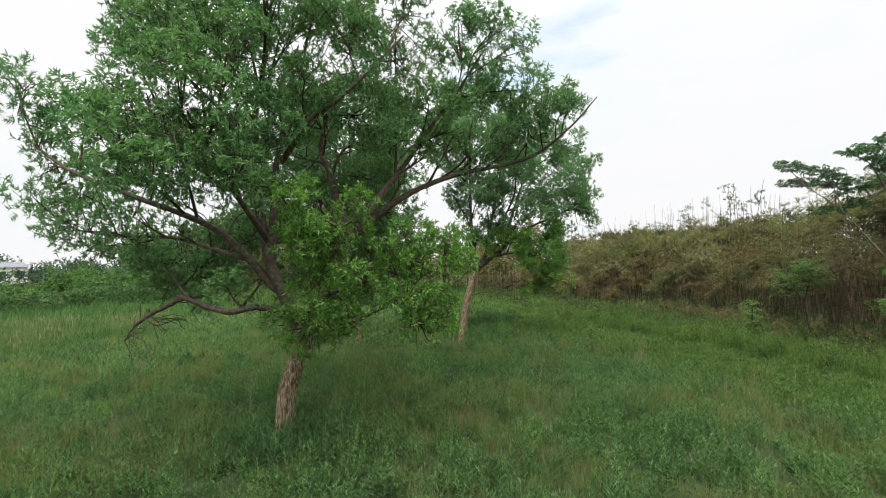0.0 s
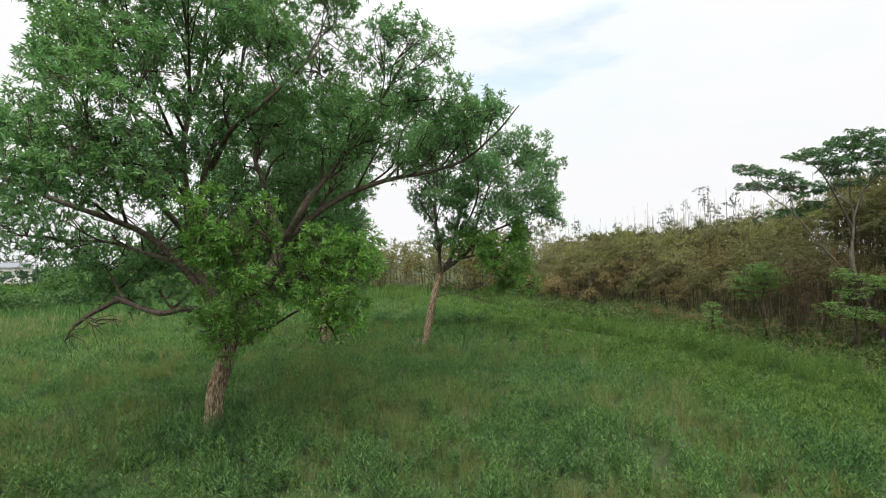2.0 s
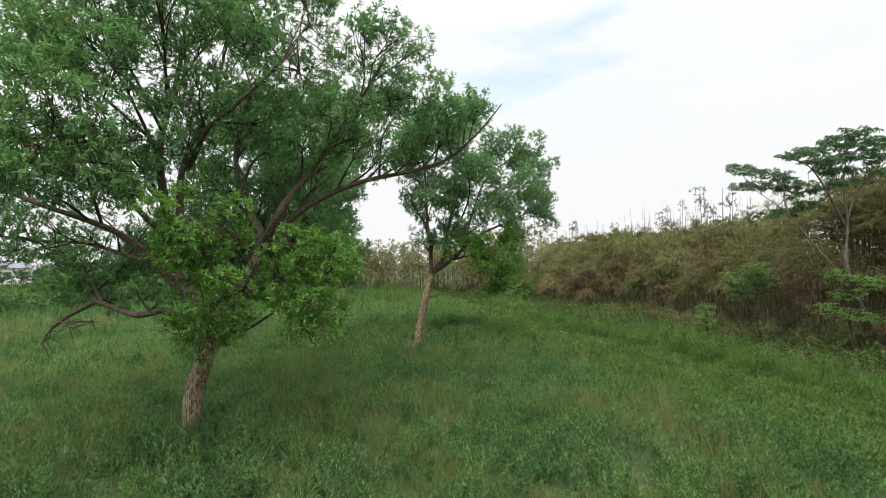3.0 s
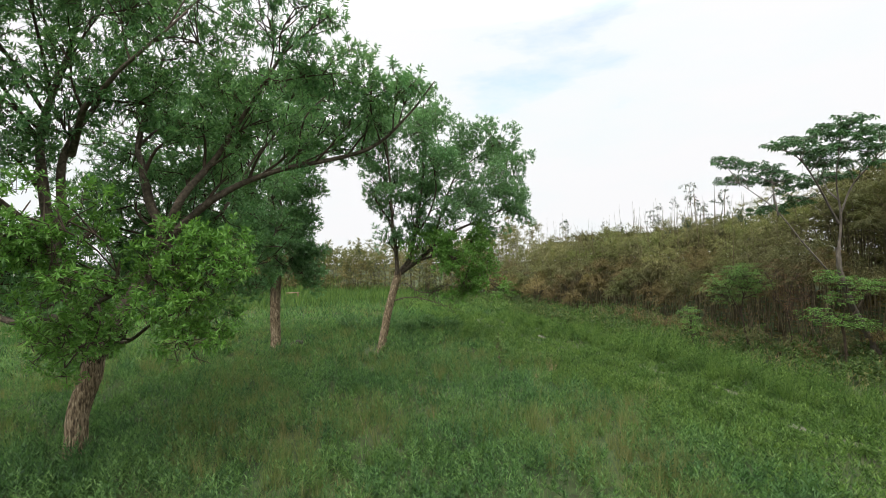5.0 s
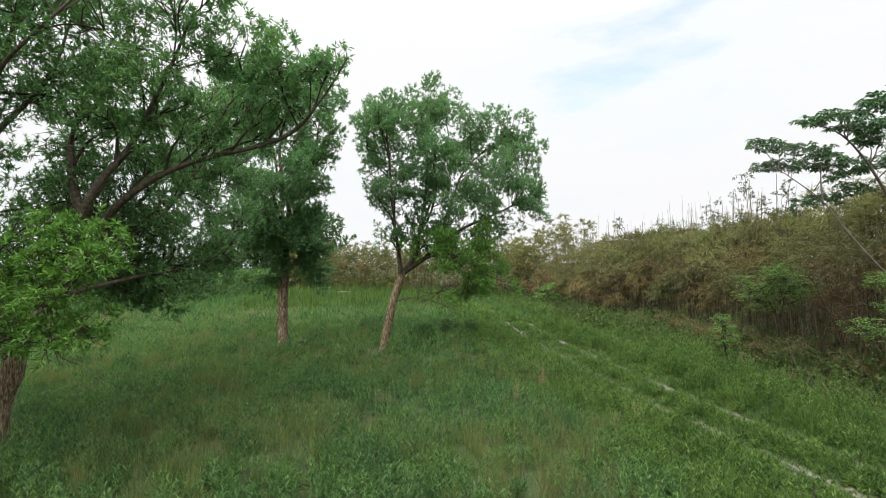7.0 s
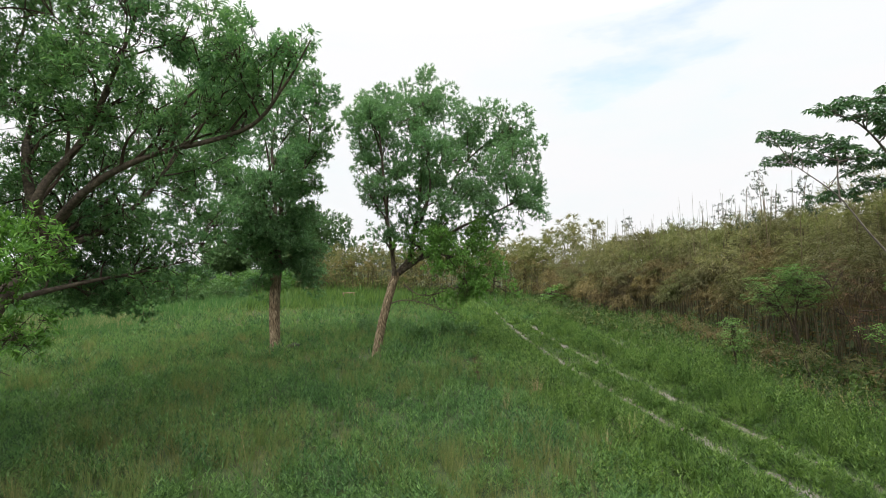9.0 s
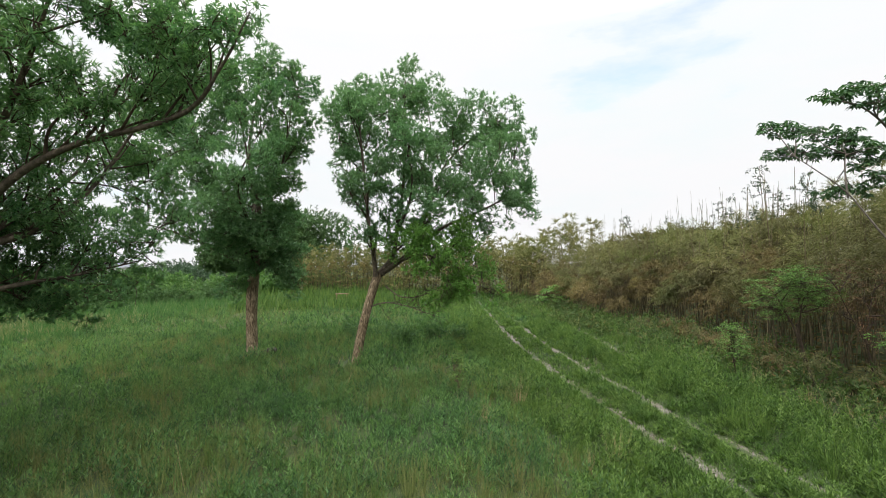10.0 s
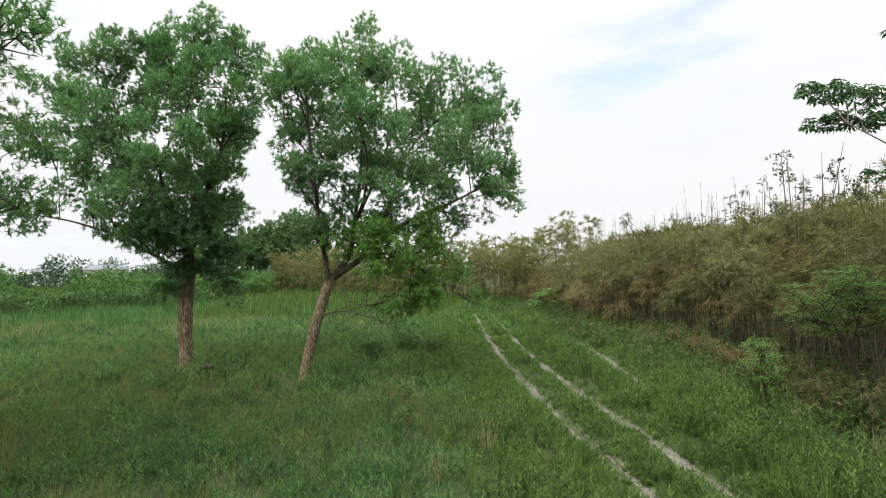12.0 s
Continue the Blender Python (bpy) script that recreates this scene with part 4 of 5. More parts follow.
# ---------------------------------------------------------------- the upright tree beyond
tree_3_upper = [
    (3.1, 24.4, 12.1, 0.9), (1.6, 25.5, 12.0, 0.8), (4.7, 24.3, 11.4, 0.9), (4.3, 22.9, 10.1, 0.7), (1.5, 26.0, 11.2, 1.0), (0.5, 24.6, 11.9, 0.6), (-0.2, 24.7, 11.1, 0.9),
    (-1.7, 24.8, 9.7, 0.8), (-1.7, 23.9, 8.1, 0.8), (0.8, 22.7, 8.7, 1.0), (0.7, 25.7, 9.8, 1.1), (3.7, 22.5, 9.0, 0.9), (4.3, 25.9, 10.3, 0.9), (4.5, 24.3, 8.7, 0.7), (4.3, 23.4, 7.4, 0.6), (3.3, 26.5, 8.7, 1.1)]
tree_3_lower = [
    (3.3, 22.0, 7.3, 1.0), (0.7, 23.7, 7.4, 1.0), (-1.5, 25.6, 7.5, 0.9), (2.2, 22.7, 6.1, 1.1), (1.9, 26.7, 6.7, 1.1), (3.8, 24.5, 6.8, 0.8), (-1.6, 23.0, 5.7, 0.6), (0.1, 24.8, 5.6, 0.7),
    (2.3, 23.2, 5.2, 1.0), (2.9, 24.7, 5.2, 1.0), (3.7, 23.5, 5.3, 0.8), (2.6, 23.7, 4.2, 0.8), (3.3, 24.7, 4.1, 0.9), (4.1, 24.6, 3.5, 0.8), (1.9, 24.8, 3.0, 0.5), (4.0, 24.4, 6.2, 0.6), (1.2, 24.2, 5.0, 0.7), (3.6, 25.6, 6.0, 0.8), (4.4, 24.6, 2.9, 0.5, 0.5), (4.2, 24.6, 4.4, 0.6)]
tree("upright_tree", "dense upright tree with pale furrowed trunk",
     [(2.7, 24.7, -0.05), (2.72, 24.7, 1.5), (2.75, 24.7, 3.0), (2.8, 24.7, 4.2)], (0.22, 0.24),
     [([(2.8, 24.7, 4.0), (2.9, 24.8, 6.5), (2.6, 25.0, 9.0), (3.1, 24.6, 12.0)], 0.17, 0.02),
      ([(2.75, 24.7, 3.5), (1.4, 24.6, 4.5), (-0.3, 24.6, 5.3), (-1.6, 23.2, 5.7)], 0.09, 0.015),
      ([(2.8, 24.7, 4.8), (1.5, 24.7, 7.0), (0.3, 24.7, 9.5), (-0.2, 24.7, 11.0)], 0.11, 0.02),
      ([(2.85, 24.7, 4.8), (3.5, 24.6, 6.8), (4.2, 24.2, 8.4), (4.5, 24.4, 10.8)], 0.11, 0.02),
      ([(2.8, 24.6, 4.0), (3.0, 23.4, 5.5), (2.8, 22.6, 7.0), (3.6, 22.5, 8.6)], 0.09, 0.02),
      ([(2.8, 24.8, 4.8), (2.4, 26.0, 7.0), (2.0, 26.2, 9.5), (1.6, 25.8, 11.6)], 0.09, 0.02),
      ([(2.8, 24.7, 3.6), (3.6, 24.6, 3.9), (4.3, 24.6, 3.3)], 0.05, 0.015)],
     tree_3_upper + tree_3_lower, [M_COOL, M_WILLOW], 0.138, 0.043, 11, 405, fine=True)

# ---------------------------------------------------------------- bamboo thicket
EDGE = curve_through([(23.5, -14, 0), (23.3, 4, 0), (23.0, 12, 0), (22.0, 17, 0), (22.6, 24, 0), (22.2, 30, 0), (21.2, 37, 0), (20.6, 50, 0), (17.5, 62, 0), (8.0, 69, 0), (-8.0, 76, 0)], 400)
seg = np.concatenate([[0], np.cumsum(np.linalg.norm(np.diff(EDGE, axis=0), axis=1))])


def thicket_at(s, depth):
    i = np.clip(np.searchsorted(seg, s), 1, len(seg) - 2)
    d = unit(EDGE[i + 1] - EDGE[i - 1])
    inward = np.stack([d[:, 1], -d[:, 0], 0 * s], -1)
    p = EDGE[i] + inward * depth[:, None]
    p[:, 2] = ground_z(p[:, 0], p[:, 1])
    return p, inward


def bamboo(p, h, lean, per, leaf, low, mat, parent, name="leaves", thick=1.0, spread=1.0, plumes=15):
    """Arching culms with feathery drooping leaf sprays."""
    n = len(p)
    f = np.array([0, 0.35, 0.7, 0.9, 1.0])
    path = p[:, None] + np.array([0, 0, 1.0]) * (h[:, None] * (f - 0.10 * f ** 4)[None])[..., None] + lean[:, None] * (h[:, None] * (f ** 2.0)[None])[..., None]
    culm = tubes(path, np.tile(np.array([0.026, 0.022, 0.014, 0.007, 0.003]), (n, 1)) * rng.uniform(0.5, 1.2, (n, 1)) * thick, 4)
    each = per // plumes
    g = low + (1 - low) * rng.uniform(0, 1, (n, plumes)) ** 0.85
    k = np.clip((g * 4).astype(int), 0, 3)
    g2 = (g - k / 4) * 4
    a, b = np.take_along_axis(path, k[..., None], 1), np.take_along_axis(path, k[..., None] + 1, 1)
    on = (a + (b - a) * g2[..., None])[:, :, None]
    ang = rng.uniform(0, 2 * math.pi, (n, plumes, 1)) + rng.normal(0, 0.16, (n, plumes, each))
    far = (1.1 - 0.85 * g)[..., None] * rng.uniform(0.5, 1.1, (n, plumes, 1)) * 1.2 * spread
    w = rng.uniform(0.1, 1.0, (n, plumes, each))
    reach = far * w
    off = np.stack([np.cos(ang) * reach, np.sin(ang) * reach, reach * (0.35 + 0.6 * g[..., None] ** 3) - 0.5 * reach * w + rng.normal(0, 0.04, w.shape)], -1)
    way = np.stack([np.cos(ang), np.sin(ang), rng.normal(-0.15, 0.35, w.shape) - 0.3 * w + 1.3 * g[..., None] ** 4], -1) + rng.normal(0, 0.3, (*w.shape, 3))
    m = n * plumes * each
    ln = leaf * rng.uniform(0.6, 1.3, m)
    mesh_object(name, *slivers((on + off).reshape(m, 3), way.reshape(m, 3), ln, ln * 0.125), mat, parent)
    return culm


def grown(p):
    """The thicket stands lower towards the path's end."""
    return np.interp(p[:, 1], (10, 14, 16, 20, 26, 40, 55), (1.6, 1.62, 1.5, 1.2, 0.94, 0.99, 1.06))


def stand(n, s0, s1, d0, d1, high, slope):
    """Single culms spread over a stretch of the thicket: feet, heights and leans."""
    dep = d0 + (d1 - d0) * rng.uniform(0, 1, n)
    p, inward = thicket_at(rng.uniform(s0, s1, n), dep)
    h = (high + slope * np.minimum(dep, 7.5)) * rng.uniform(0.8, 1.1, n) * grown(p)
    lean = -inward * 0.06 + rng.normal(0, 0.09, (n, 3))
    lean[:, 2] = 0
    return p, h, lean


def fountains(n, s0, s1, d0, d1, low, high, slope, culms, fan=0.30):
    """Separate clumps whose culms fan out from one foot."""
    dep = d0 + (d1 - d0) * rng.uniform(0, 1, n) ** 1.3
    c, inward = thicket_at(rng.uniform(s0, s1, n), dep)
    h = (rng.uniform(low, high, n) + slope * dep) * grown(c)
    idx = np.repeat(np.arange(n), culms)
    k = len(idx)
    ang = rng.uniform(0, 2 * math.pi, k)
    out = np.stack([np.cos(ang), np.sin(ang), 0 * ang], -1)
    p = c[idx] + out * rng.uniform(0, 0.55, (k, 1))
    p[:, 2] = ground_z(p[:, 0], p[:, 1])
    lean = out * fan * rng.uniform(0.1, 1.2, (k, 1)) - inward[idx] * 0.10
    return p, h[idx] * rng.uniform(0.65, 1.1, k), lean


thicket = tagged(new("bamboo_thicket"), "dense thicket of yellowing and dead brown bamboo", "bamboo", kind="stuff")
S_NEAR, S_MID, S_FAR = 14.0, 62.0, 108.0


def plume_mass(c, wide, tall, fronds, per, leaf):
    """A rounded mass of arching feathery fronds that spring from its middle and droop at their ends."""
    a = rng.uniform(0, 2 * math.pi, (fronds, 1))
    up = rng.uniform(-0.15, 1.0, (fronds, 1))
    reach = wide * np.sqrt(np.clip(1.05 - np.maximum(up, 0) ** 2, 0.05, 1)) * rng.uniform(0.65, 1.15, (fronds, 1))
    w = np.sort(rng.uniform(0.12, 1.0, (fronds, per)), 1)
    rise = tall * (up + 0.1) * (1.55 * w - 0.75 * w ** 2.6) * 1.1 - 0.22 * tall * w ** 3
    a = a + 0.22 * rng.normal(0, 1, (fronds, 1)) * w + rng.normal(0, 0.035, w.shape)
    p = c + np.stack([np.cos(a) * reach * w, np.sin(a) * reach * w, rise], -1) + rng.normal(0, 0.03, (fronds, per, 3))
    way = np.stack([np.cos(a), np.sin(a), 0.75 * up - 1.25 * w], -1) + rng.normal(0, 0.34, (fronds, per, 3))
    k = fronds * per
    ln = leaf * rng.uniform(0.6, 1.3, k)
    return slivers(p.reshape(k, 3), way.reshape(k, 3), ln, ln * 0.13)


def masses(n, s0, s1, d0, d1, z0, z1, size, tones, fronds=62, per=36, leaf=0.15):
    """Plume masses along a stretch of the thicket's face, each of one tone."""
    spot, _ = thicket_at(s0 + (s1 - s0) * (np.arange(n) + rng.uniform(0, 1, n)) / n, rng.uniform(d0, d1, n))
    tall = grown(spot)
    for q, g in zip(spot, tall):
        c = q + [0, 0, rng.uniform(z0, z1) * (0.4 + 0.6 * g)]
        r = size * rng.uniform(0.7, 1.3)
        plumes_of[tones[rng.integers(0, len(tones))]].append(plume_mass(c, r, r * rng.uniform(0.8, 1.25), fronds, per, leaf))
        foot = np.repeat(q[None], 5, 0) + rng.normal(0, 0.16, (5, 3)) * [1, 1, 0]
        tip = c + rng.normal(0, 0.25, (5, 3))
        mass_culms.append(tubes(np.stack([foot, (foot + tip) / 2 + rng.normal(0, 0.05, (5, 3)), tip], 1), np.tile(np.array([0.018, 0.016, 0.008]), (5, 1)), 4))


culms = [
    bamboo(*stand(300, S_NEAR, S_MID, 2.8, 7.0, 3.7, 0.2), 300, 0.17, 0.40, M_BAMBOO, thicket),
    # inner and rear stands: the thicket's inner shade is put into their darker tone
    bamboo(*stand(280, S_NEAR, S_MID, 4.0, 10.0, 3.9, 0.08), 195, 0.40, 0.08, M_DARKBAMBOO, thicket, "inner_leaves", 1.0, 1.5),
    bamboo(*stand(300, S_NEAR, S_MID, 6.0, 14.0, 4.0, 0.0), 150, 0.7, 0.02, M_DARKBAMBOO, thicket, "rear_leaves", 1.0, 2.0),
    bamboo(*fountains(10, S_NEAR, S_MID, 0.8, 4.0, 2.8, 4.2, 0.3, 10, 0.34), 300, 0.16, 0.55, M_BAMBOO, thicket, "olive_sprays", 0.7),
    bamboo(*fountains(10, S_NEAR, S_MID, 0.4, 3.0, 2.5, 3.9, 0.3, 10, 0.34), 300, 0.15, 0.52, M_DEADLEAF, thicket, "brown_sprays", 0.7),
    bamboo(*stand(360, S_MID, S_FAR, 0.0, 7.0, 5.5, 0.26), 210, 0.46, 0.08, M_BAMBOO, thicket, "far_leaves"),
    bamboo(*stand(110, S_MID, S_FAR, 0.0, 2.0, 4.2, 0.3), 120, 0.45, 0.06, M_TAN, thicket, "far_dead_leaves"),
    bamboo(*stand(130, 0, S_NEAR, 0.0, 7.0, 4.2, 0.4), 90, 0.45, 0.15, M_BAMBOO, thicket, "near_leaves"),
]
plumes_of, mass_culms = collections.defaultdict(list), []
masses(32, 18, 42, -0.4, 1.2, 1.4, 2.6, 0.95, ("dark", "brown", "dark", "olive"))
masses(26, 40, 62, -0.4, 1.2, 1.1, 2.5, 0.92, ("tan", "brown", "tan", "olive"))
masses(34, 17, 62, 1.0, 2.4, 2.5, 3.2, 1.1, ("olive", "brown", "dark", "olive", "yellow"))
masses(34, 17, 62, 2.4, 4.2, 3.4, 4.1, 1.15, ("yellow", "olive", "yellow"))
masses(24, 24, 42, -2.1, -0.3, 0.35, 0.8, 0.6, ("brown", "dark", "brown", "olive"), 34, 22, 0.13)
for tone, mat, words in (("olive", M_OLIVE, "olive green bamboo plumes"), ("yellow", M_BAMBOO, "yellowing bamboo plumes"), ("dark", M_DARKBAMBOO, "dark olive brown bamboo plumes"), ("brown", M_DEADLEAF, "dead brown bamboo plumes"), ("tan", M_TAN, "dry tan bamboo plumes")):
    mesh_object("plumes", *join(plumes_of[tone]), mat, thicket, words)["kind"] = "stuff"
culms += mass_culms
mesh_object("culms", *join(culms), M_DARKCULM, thicket, "dull brown bamboo culms")
k = 240
p3, in3 = thicket_at(rng.uniform(17, 60, k), rng.uniform(-0.4, 2.2, k))
rise3 = rng.uniform(1.0, 2.7, (k, 1))
tip3 = p3 + np.concatenate([rng.normal(0, 0.16, (k, 2)) * rise3, rise3], 1)
mesh_object("foot_culms", *tubes(np.stack([p3, (p3 + tip3) / 2 + rng.normal(0, 0.03, (k, 3)), tip3], 1), np.tile(np.array([0.018, 0.016, 0.009]), (k, 1)) * rng.uniform(0.5, 1.2, (k, 1)), 5), M_CULM, thicket, "pale dry culms at the thicket's foot")
k = 15000
pl, inl = thicket_at(rng.uniform(12, 64, k), rng.uniform(-0.3, 7.0, k))
fall = np.concatenate([rng.normal(0, 1, (k, 2)), rng.normal(0, 0.15, (k, 1))], 1)
mesh_object("leaf_litter", *slivers(pl + [0, 0, 0.02] + rng.uniform(0, 0.05, (k, 1)) * [0, 0, 1], fall, rng.uniform(0.15, 0.4, k), rng.uniform(0.05, 0.12, k)), M_DEADLEAF, thicket, "fallen brown bamboo leaves")["kind"] = "stuff"
# dark green margin plants; their leaf colour also carries the thicket's shade
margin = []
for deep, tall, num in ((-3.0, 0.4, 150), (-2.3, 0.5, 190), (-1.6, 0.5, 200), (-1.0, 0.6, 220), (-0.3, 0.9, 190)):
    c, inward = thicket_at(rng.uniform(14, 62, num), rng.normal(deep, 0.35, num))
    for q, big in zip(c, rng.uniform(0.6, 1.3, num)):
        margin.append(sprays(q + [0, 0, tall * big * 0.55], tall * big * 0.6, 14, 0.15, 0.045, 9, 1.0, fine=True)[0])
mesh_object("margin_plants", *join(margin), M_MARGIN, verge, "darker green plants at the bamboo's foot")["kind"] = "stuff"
# bare stalks standing over the canopy
n = 520
p, inward = thicket_at(rng.uniform(16, 100, n), rng.uniform(1.5, 8.0, n))
top = (rng.uniform(5.0, 6.8, n) + 0.6 * swell(p[:, 0], p[:, 1], 6.0)) * np.minimum(grown(p), 0.95)
tilt = rng.normal(0, 0.06, (n, 2)) * top[:, None]
stalk = np.stack([p, p + np.concatenate([tilt * 0.5, top[:, None] * 0.5], 1), p + np.concatenate([tilt, top[:, None]], 1)], 1)
mesh_object("bare_stalks", *tubes(stalk, np.tile(np.array([0.021, 0.016, 0.006]), (n, 1)), 4), M_CULM, thicket, "bare pale stalks above the canopy")
tuft = []
for i in range(0, n, 12):
    for q in range(rng.integers(1, 4)):
        c = stalk[i, 1] + (stalk[i, 2] - stalk[i, 1]) * rng.uniform(0.55, 1.0) + rng.normal(0, 0.12, 3)
        tuft.append(sprays(c, 0.25, 9, 0.14, 0.05, 7)[0])
for cx, cy, num, hi in ((26.7, 25.5, 9, 6.6), (29.5, 31.0, 5, 6.0)):
    for q in range(num):
        b = np.array([cx + rng.normal(0, 0.9), cy + rng.normal(0, 0.9), 0])
        b[2] = ground_z(b[0], b[1])
        t = b + [rng.normal(0, 0.35), rng.normal(0, 0.35), hi * rng.uniform(0.8, 1.05)]
        culm = tubes(np.stack([b, (b + t) / 2, t])[None], np.array([[0.03, 0.024, 0.01]]), 5)
        mesh_object("tall_stalk", *culm, M_CULM, thicket)
        for w in range(rng.integers(1, 4)):
            tuft.append(sprays(b + (t - b) * rng.uniform(0.72, 1.0) + rng.normal(0, 0.1, 3), 0.2, 6, 0.13, 0.06, 6)[0])
k = 60
p2, in2 = thicket_at(rng.uniform(16, 90, k), rng.uniform(1.0, 5.0, k))
rise = rng.uniform(4.2, 6.4, (k, 1)) * np.minimum(grown(p2), 0.92)[:, None]
tip = p2 + np.concatenate([rng.normal(0, 0.22, (k, 2)) * rise, rise], 1) - in2 * 0.5
mesh_object("leaning_poles", *tubes(np.stack([p2, (p2 + tip) / 2 + rng.normal(0, 0.06, (k, 3)), tip], 1), np.tile(np.array([0.03, 0.024, 0.008]), (k, 1)), 5), M_CULM, thicket, "pale leaning dead poles")
mesh_object("vine_tufts", *join(tuft), M_VINE, thicket, "dark leafy tufts on the stalks")


# ---------------------------------------------------------------- broad-leaved tree and shrubs at the thicket's edge
def broadleaf(name, label, category, trunk, trunk_r, limbs, tufts, leaf, mat, bark, per=11, spread=0.5, shoots=5, flat=0.35, droop=0.1, stem=0.004):
    """A shrub or small tree with umbrella tufts of wide leaves at its branch ends."""
    foot = np.array(trunk[0], float)
    root = tagged(new(name), label, category)
    root.location = foot
    loc = lambda pts: [np.array(q, float) - foot for q in pts]
    bark_tube("trunk", loc(trunk), trunk_r[0], trunk_r[1], bark, root, 10, 20, 0.05, 0.3)
    lines = [bark_tube("limb", loc(pts), r0, r1, bark, root, 7, 16, 0.05) for pts, r0, r1 in limbs]
    fol, tws = [], []
    for x, y, z in tufts:
        c = np.array((x, y, z), float) - foot
        best = min(lines, key=lambda ln: np.linalg.norm(ln[1] - c - [0, 0, -0.3], axis=1).min())
        j = int(np.linalg.norm(best[1] - c - [0, 0, -0.3], axis=1).argmin())
        a = best[1][max(j - 1, 0)]
        hub = c - [0, 0, 0.22 * flat]
        mid = (a + hub) / 2 + rng.normal(0, 0.06, 3) * np.linalg.norm(hub - a)
        tws.append(tubes(curve_through([a, mid, hub], 6)[None], np.linspace(0.022, 0.010, 6)[None], 4))
        tips = c + np.clip(rng.normal(0, 1, (shoots, 3)), -1.25, 1.25) * spread * [1, 1, flat]
        for tip in tips:
            tws.append(tubes(curve_through([hub, (hub + tip) / 2 + [0, 0, -0.04], tip], 4)[None], np.linspace(stem, stem * 0.5, 4)[None], 3))
            ang = np.linspace(0, 6.28, per, endpoint=False) + rng.uniform(0, 1)
            way = np.stack([np.cos(ang), np.sin(ang), rng.normal(-droop, 0.25, per)], -1)
            ln = leaf * rng.uniform(0.7, 1.2, per)
            fol.append(leaves(np.repeat(tip[None], per, 0) + way * 0.05, way, ln, ln * 0.4, 0.12))
            way2 = way[: per // 2] + [0, 0, 0.5]
            fol.append(leaves(np.repeat(tip[None], per // 2, 0), way2, ln[: per // 2] * 0.8, ln[: per // 2] * 0.4, 0.12))
    mesh_object("foliage", *join(fol), mat, root)["kind"] = "stuff"
    mesh_object("branchwork", *join(tws), bark, root)["kind"] = "stuff"
    return root


broad_tufts_low = [
    (20.0, 16.7, 7.7), (20.5, 16.6, 7.6), (20.7, 16.1, 7.4), (21.3, 16.0, 7.3), (20.1, 16.6, 6.9), (20.5, 16.2, 6.9), (21.2, 16.1, 6.8), (21.7, 15.8, 6.8), (21.7, 15.2, 6.8),
    (21.4, 15.8, 7.1), (21.9, 15.0, 6.0), (21.1, 16.1, 5.7), (21.6, 15.7, 5.7), (22.1, 14.8, 6.6), (22.7, 14.8, 6.9), (21.8, 15.5, 6.4), (23.0, 14.5, 6.8)]
broad_tufts_high = [
    (18.8, 13.1, 7.4), (19.3, 12.7, 7.2), (19.5, 12.9, 7.6), (20.5, 13.5, 7.8), (20.7, 13.2, 8.0), (20.1, 12.7, 7.3), (21.0, 13.0, 7.9), (21.4, 13.1, 8.3), (21.3, 12.6, 8.3),
    (21.6, 13.4, 7.5), (21.1, 12.6, 7.6), (22.0, 12.9, 8.0), (22.4, 13.1, 7.4), (22.8, 13.0, 8.2), (23.2, 13.2, 7.7), (23.9, 13.4, 8.1), (24.8, 13.7, 8.4), (23.8, 12.8, 7.8), (24.8, 13.3, 7.6),
    (20.4, 13.4, 7.2), (20.3, 12.8, 6.9), (22.3, 13.8, 7.1), (22.2, 12.8, 6.9), (24.1, 12.8, 8.4), (26.0, 13.6, 8.2), (25.8, 13.2, 8.4)]
broadleaf("broadleaf_tree", "flat-topped tree with pale trunk and large dark leaves", "tree",
          [(22.6, 13.0, 0.0), (22.2, 13.0, 0.8), (21.45, 13.0, 2.2), (20.95, 13.0, 3.3), (20.9, 13.0, 4.1)], (0.115, 0.07),
          [([(21.2, 13.05, 2.7), (20.5, 13.5, 3.9), (20.3, 14.0, 4.7), (20.2, 14.6, 5.5), (20.0, 15.2, 6.1), (19.9, 16.2, 6.9)], 0.034, 0.01),
           ([(20.2, 14.5, 5.3), (20.8, 15.2, 6.2), (21.2, 15.6, 6.7)], 0.03, 0.012),
           ([(20.9, 13.0, 3.9), (21.2, 13.1, 5.2), (21.2, 13.2, 6.4), (21.2, 13.0, 7.9)], 0.05, 0.012),
           ([(21.1, 13.1, 4.9), (20.4, 13.2, 6.2), (19.4, 13.0, 7.0), (18.5, 13.05, 7.3)], 0.04, 0.012),
           ([(21.2, 13.1, 5.2), (22.1, 13.3, 6.3), (23.4, 13.3, 7.3), (25.2, 13.4, 8.1)], 0.036, 0.012),
           ([(21.2, 13.1, 5.6), (21.8, 14.0, 6.2), (22.3, 14.5, 6.7)], 0.03, 0.012)],
          broad_tufts_low + broad_tufts_high, 0.145, M_BROAD, M_PALEBARK, 11, 0.3, 18, droop=0.55, stem=0.007)
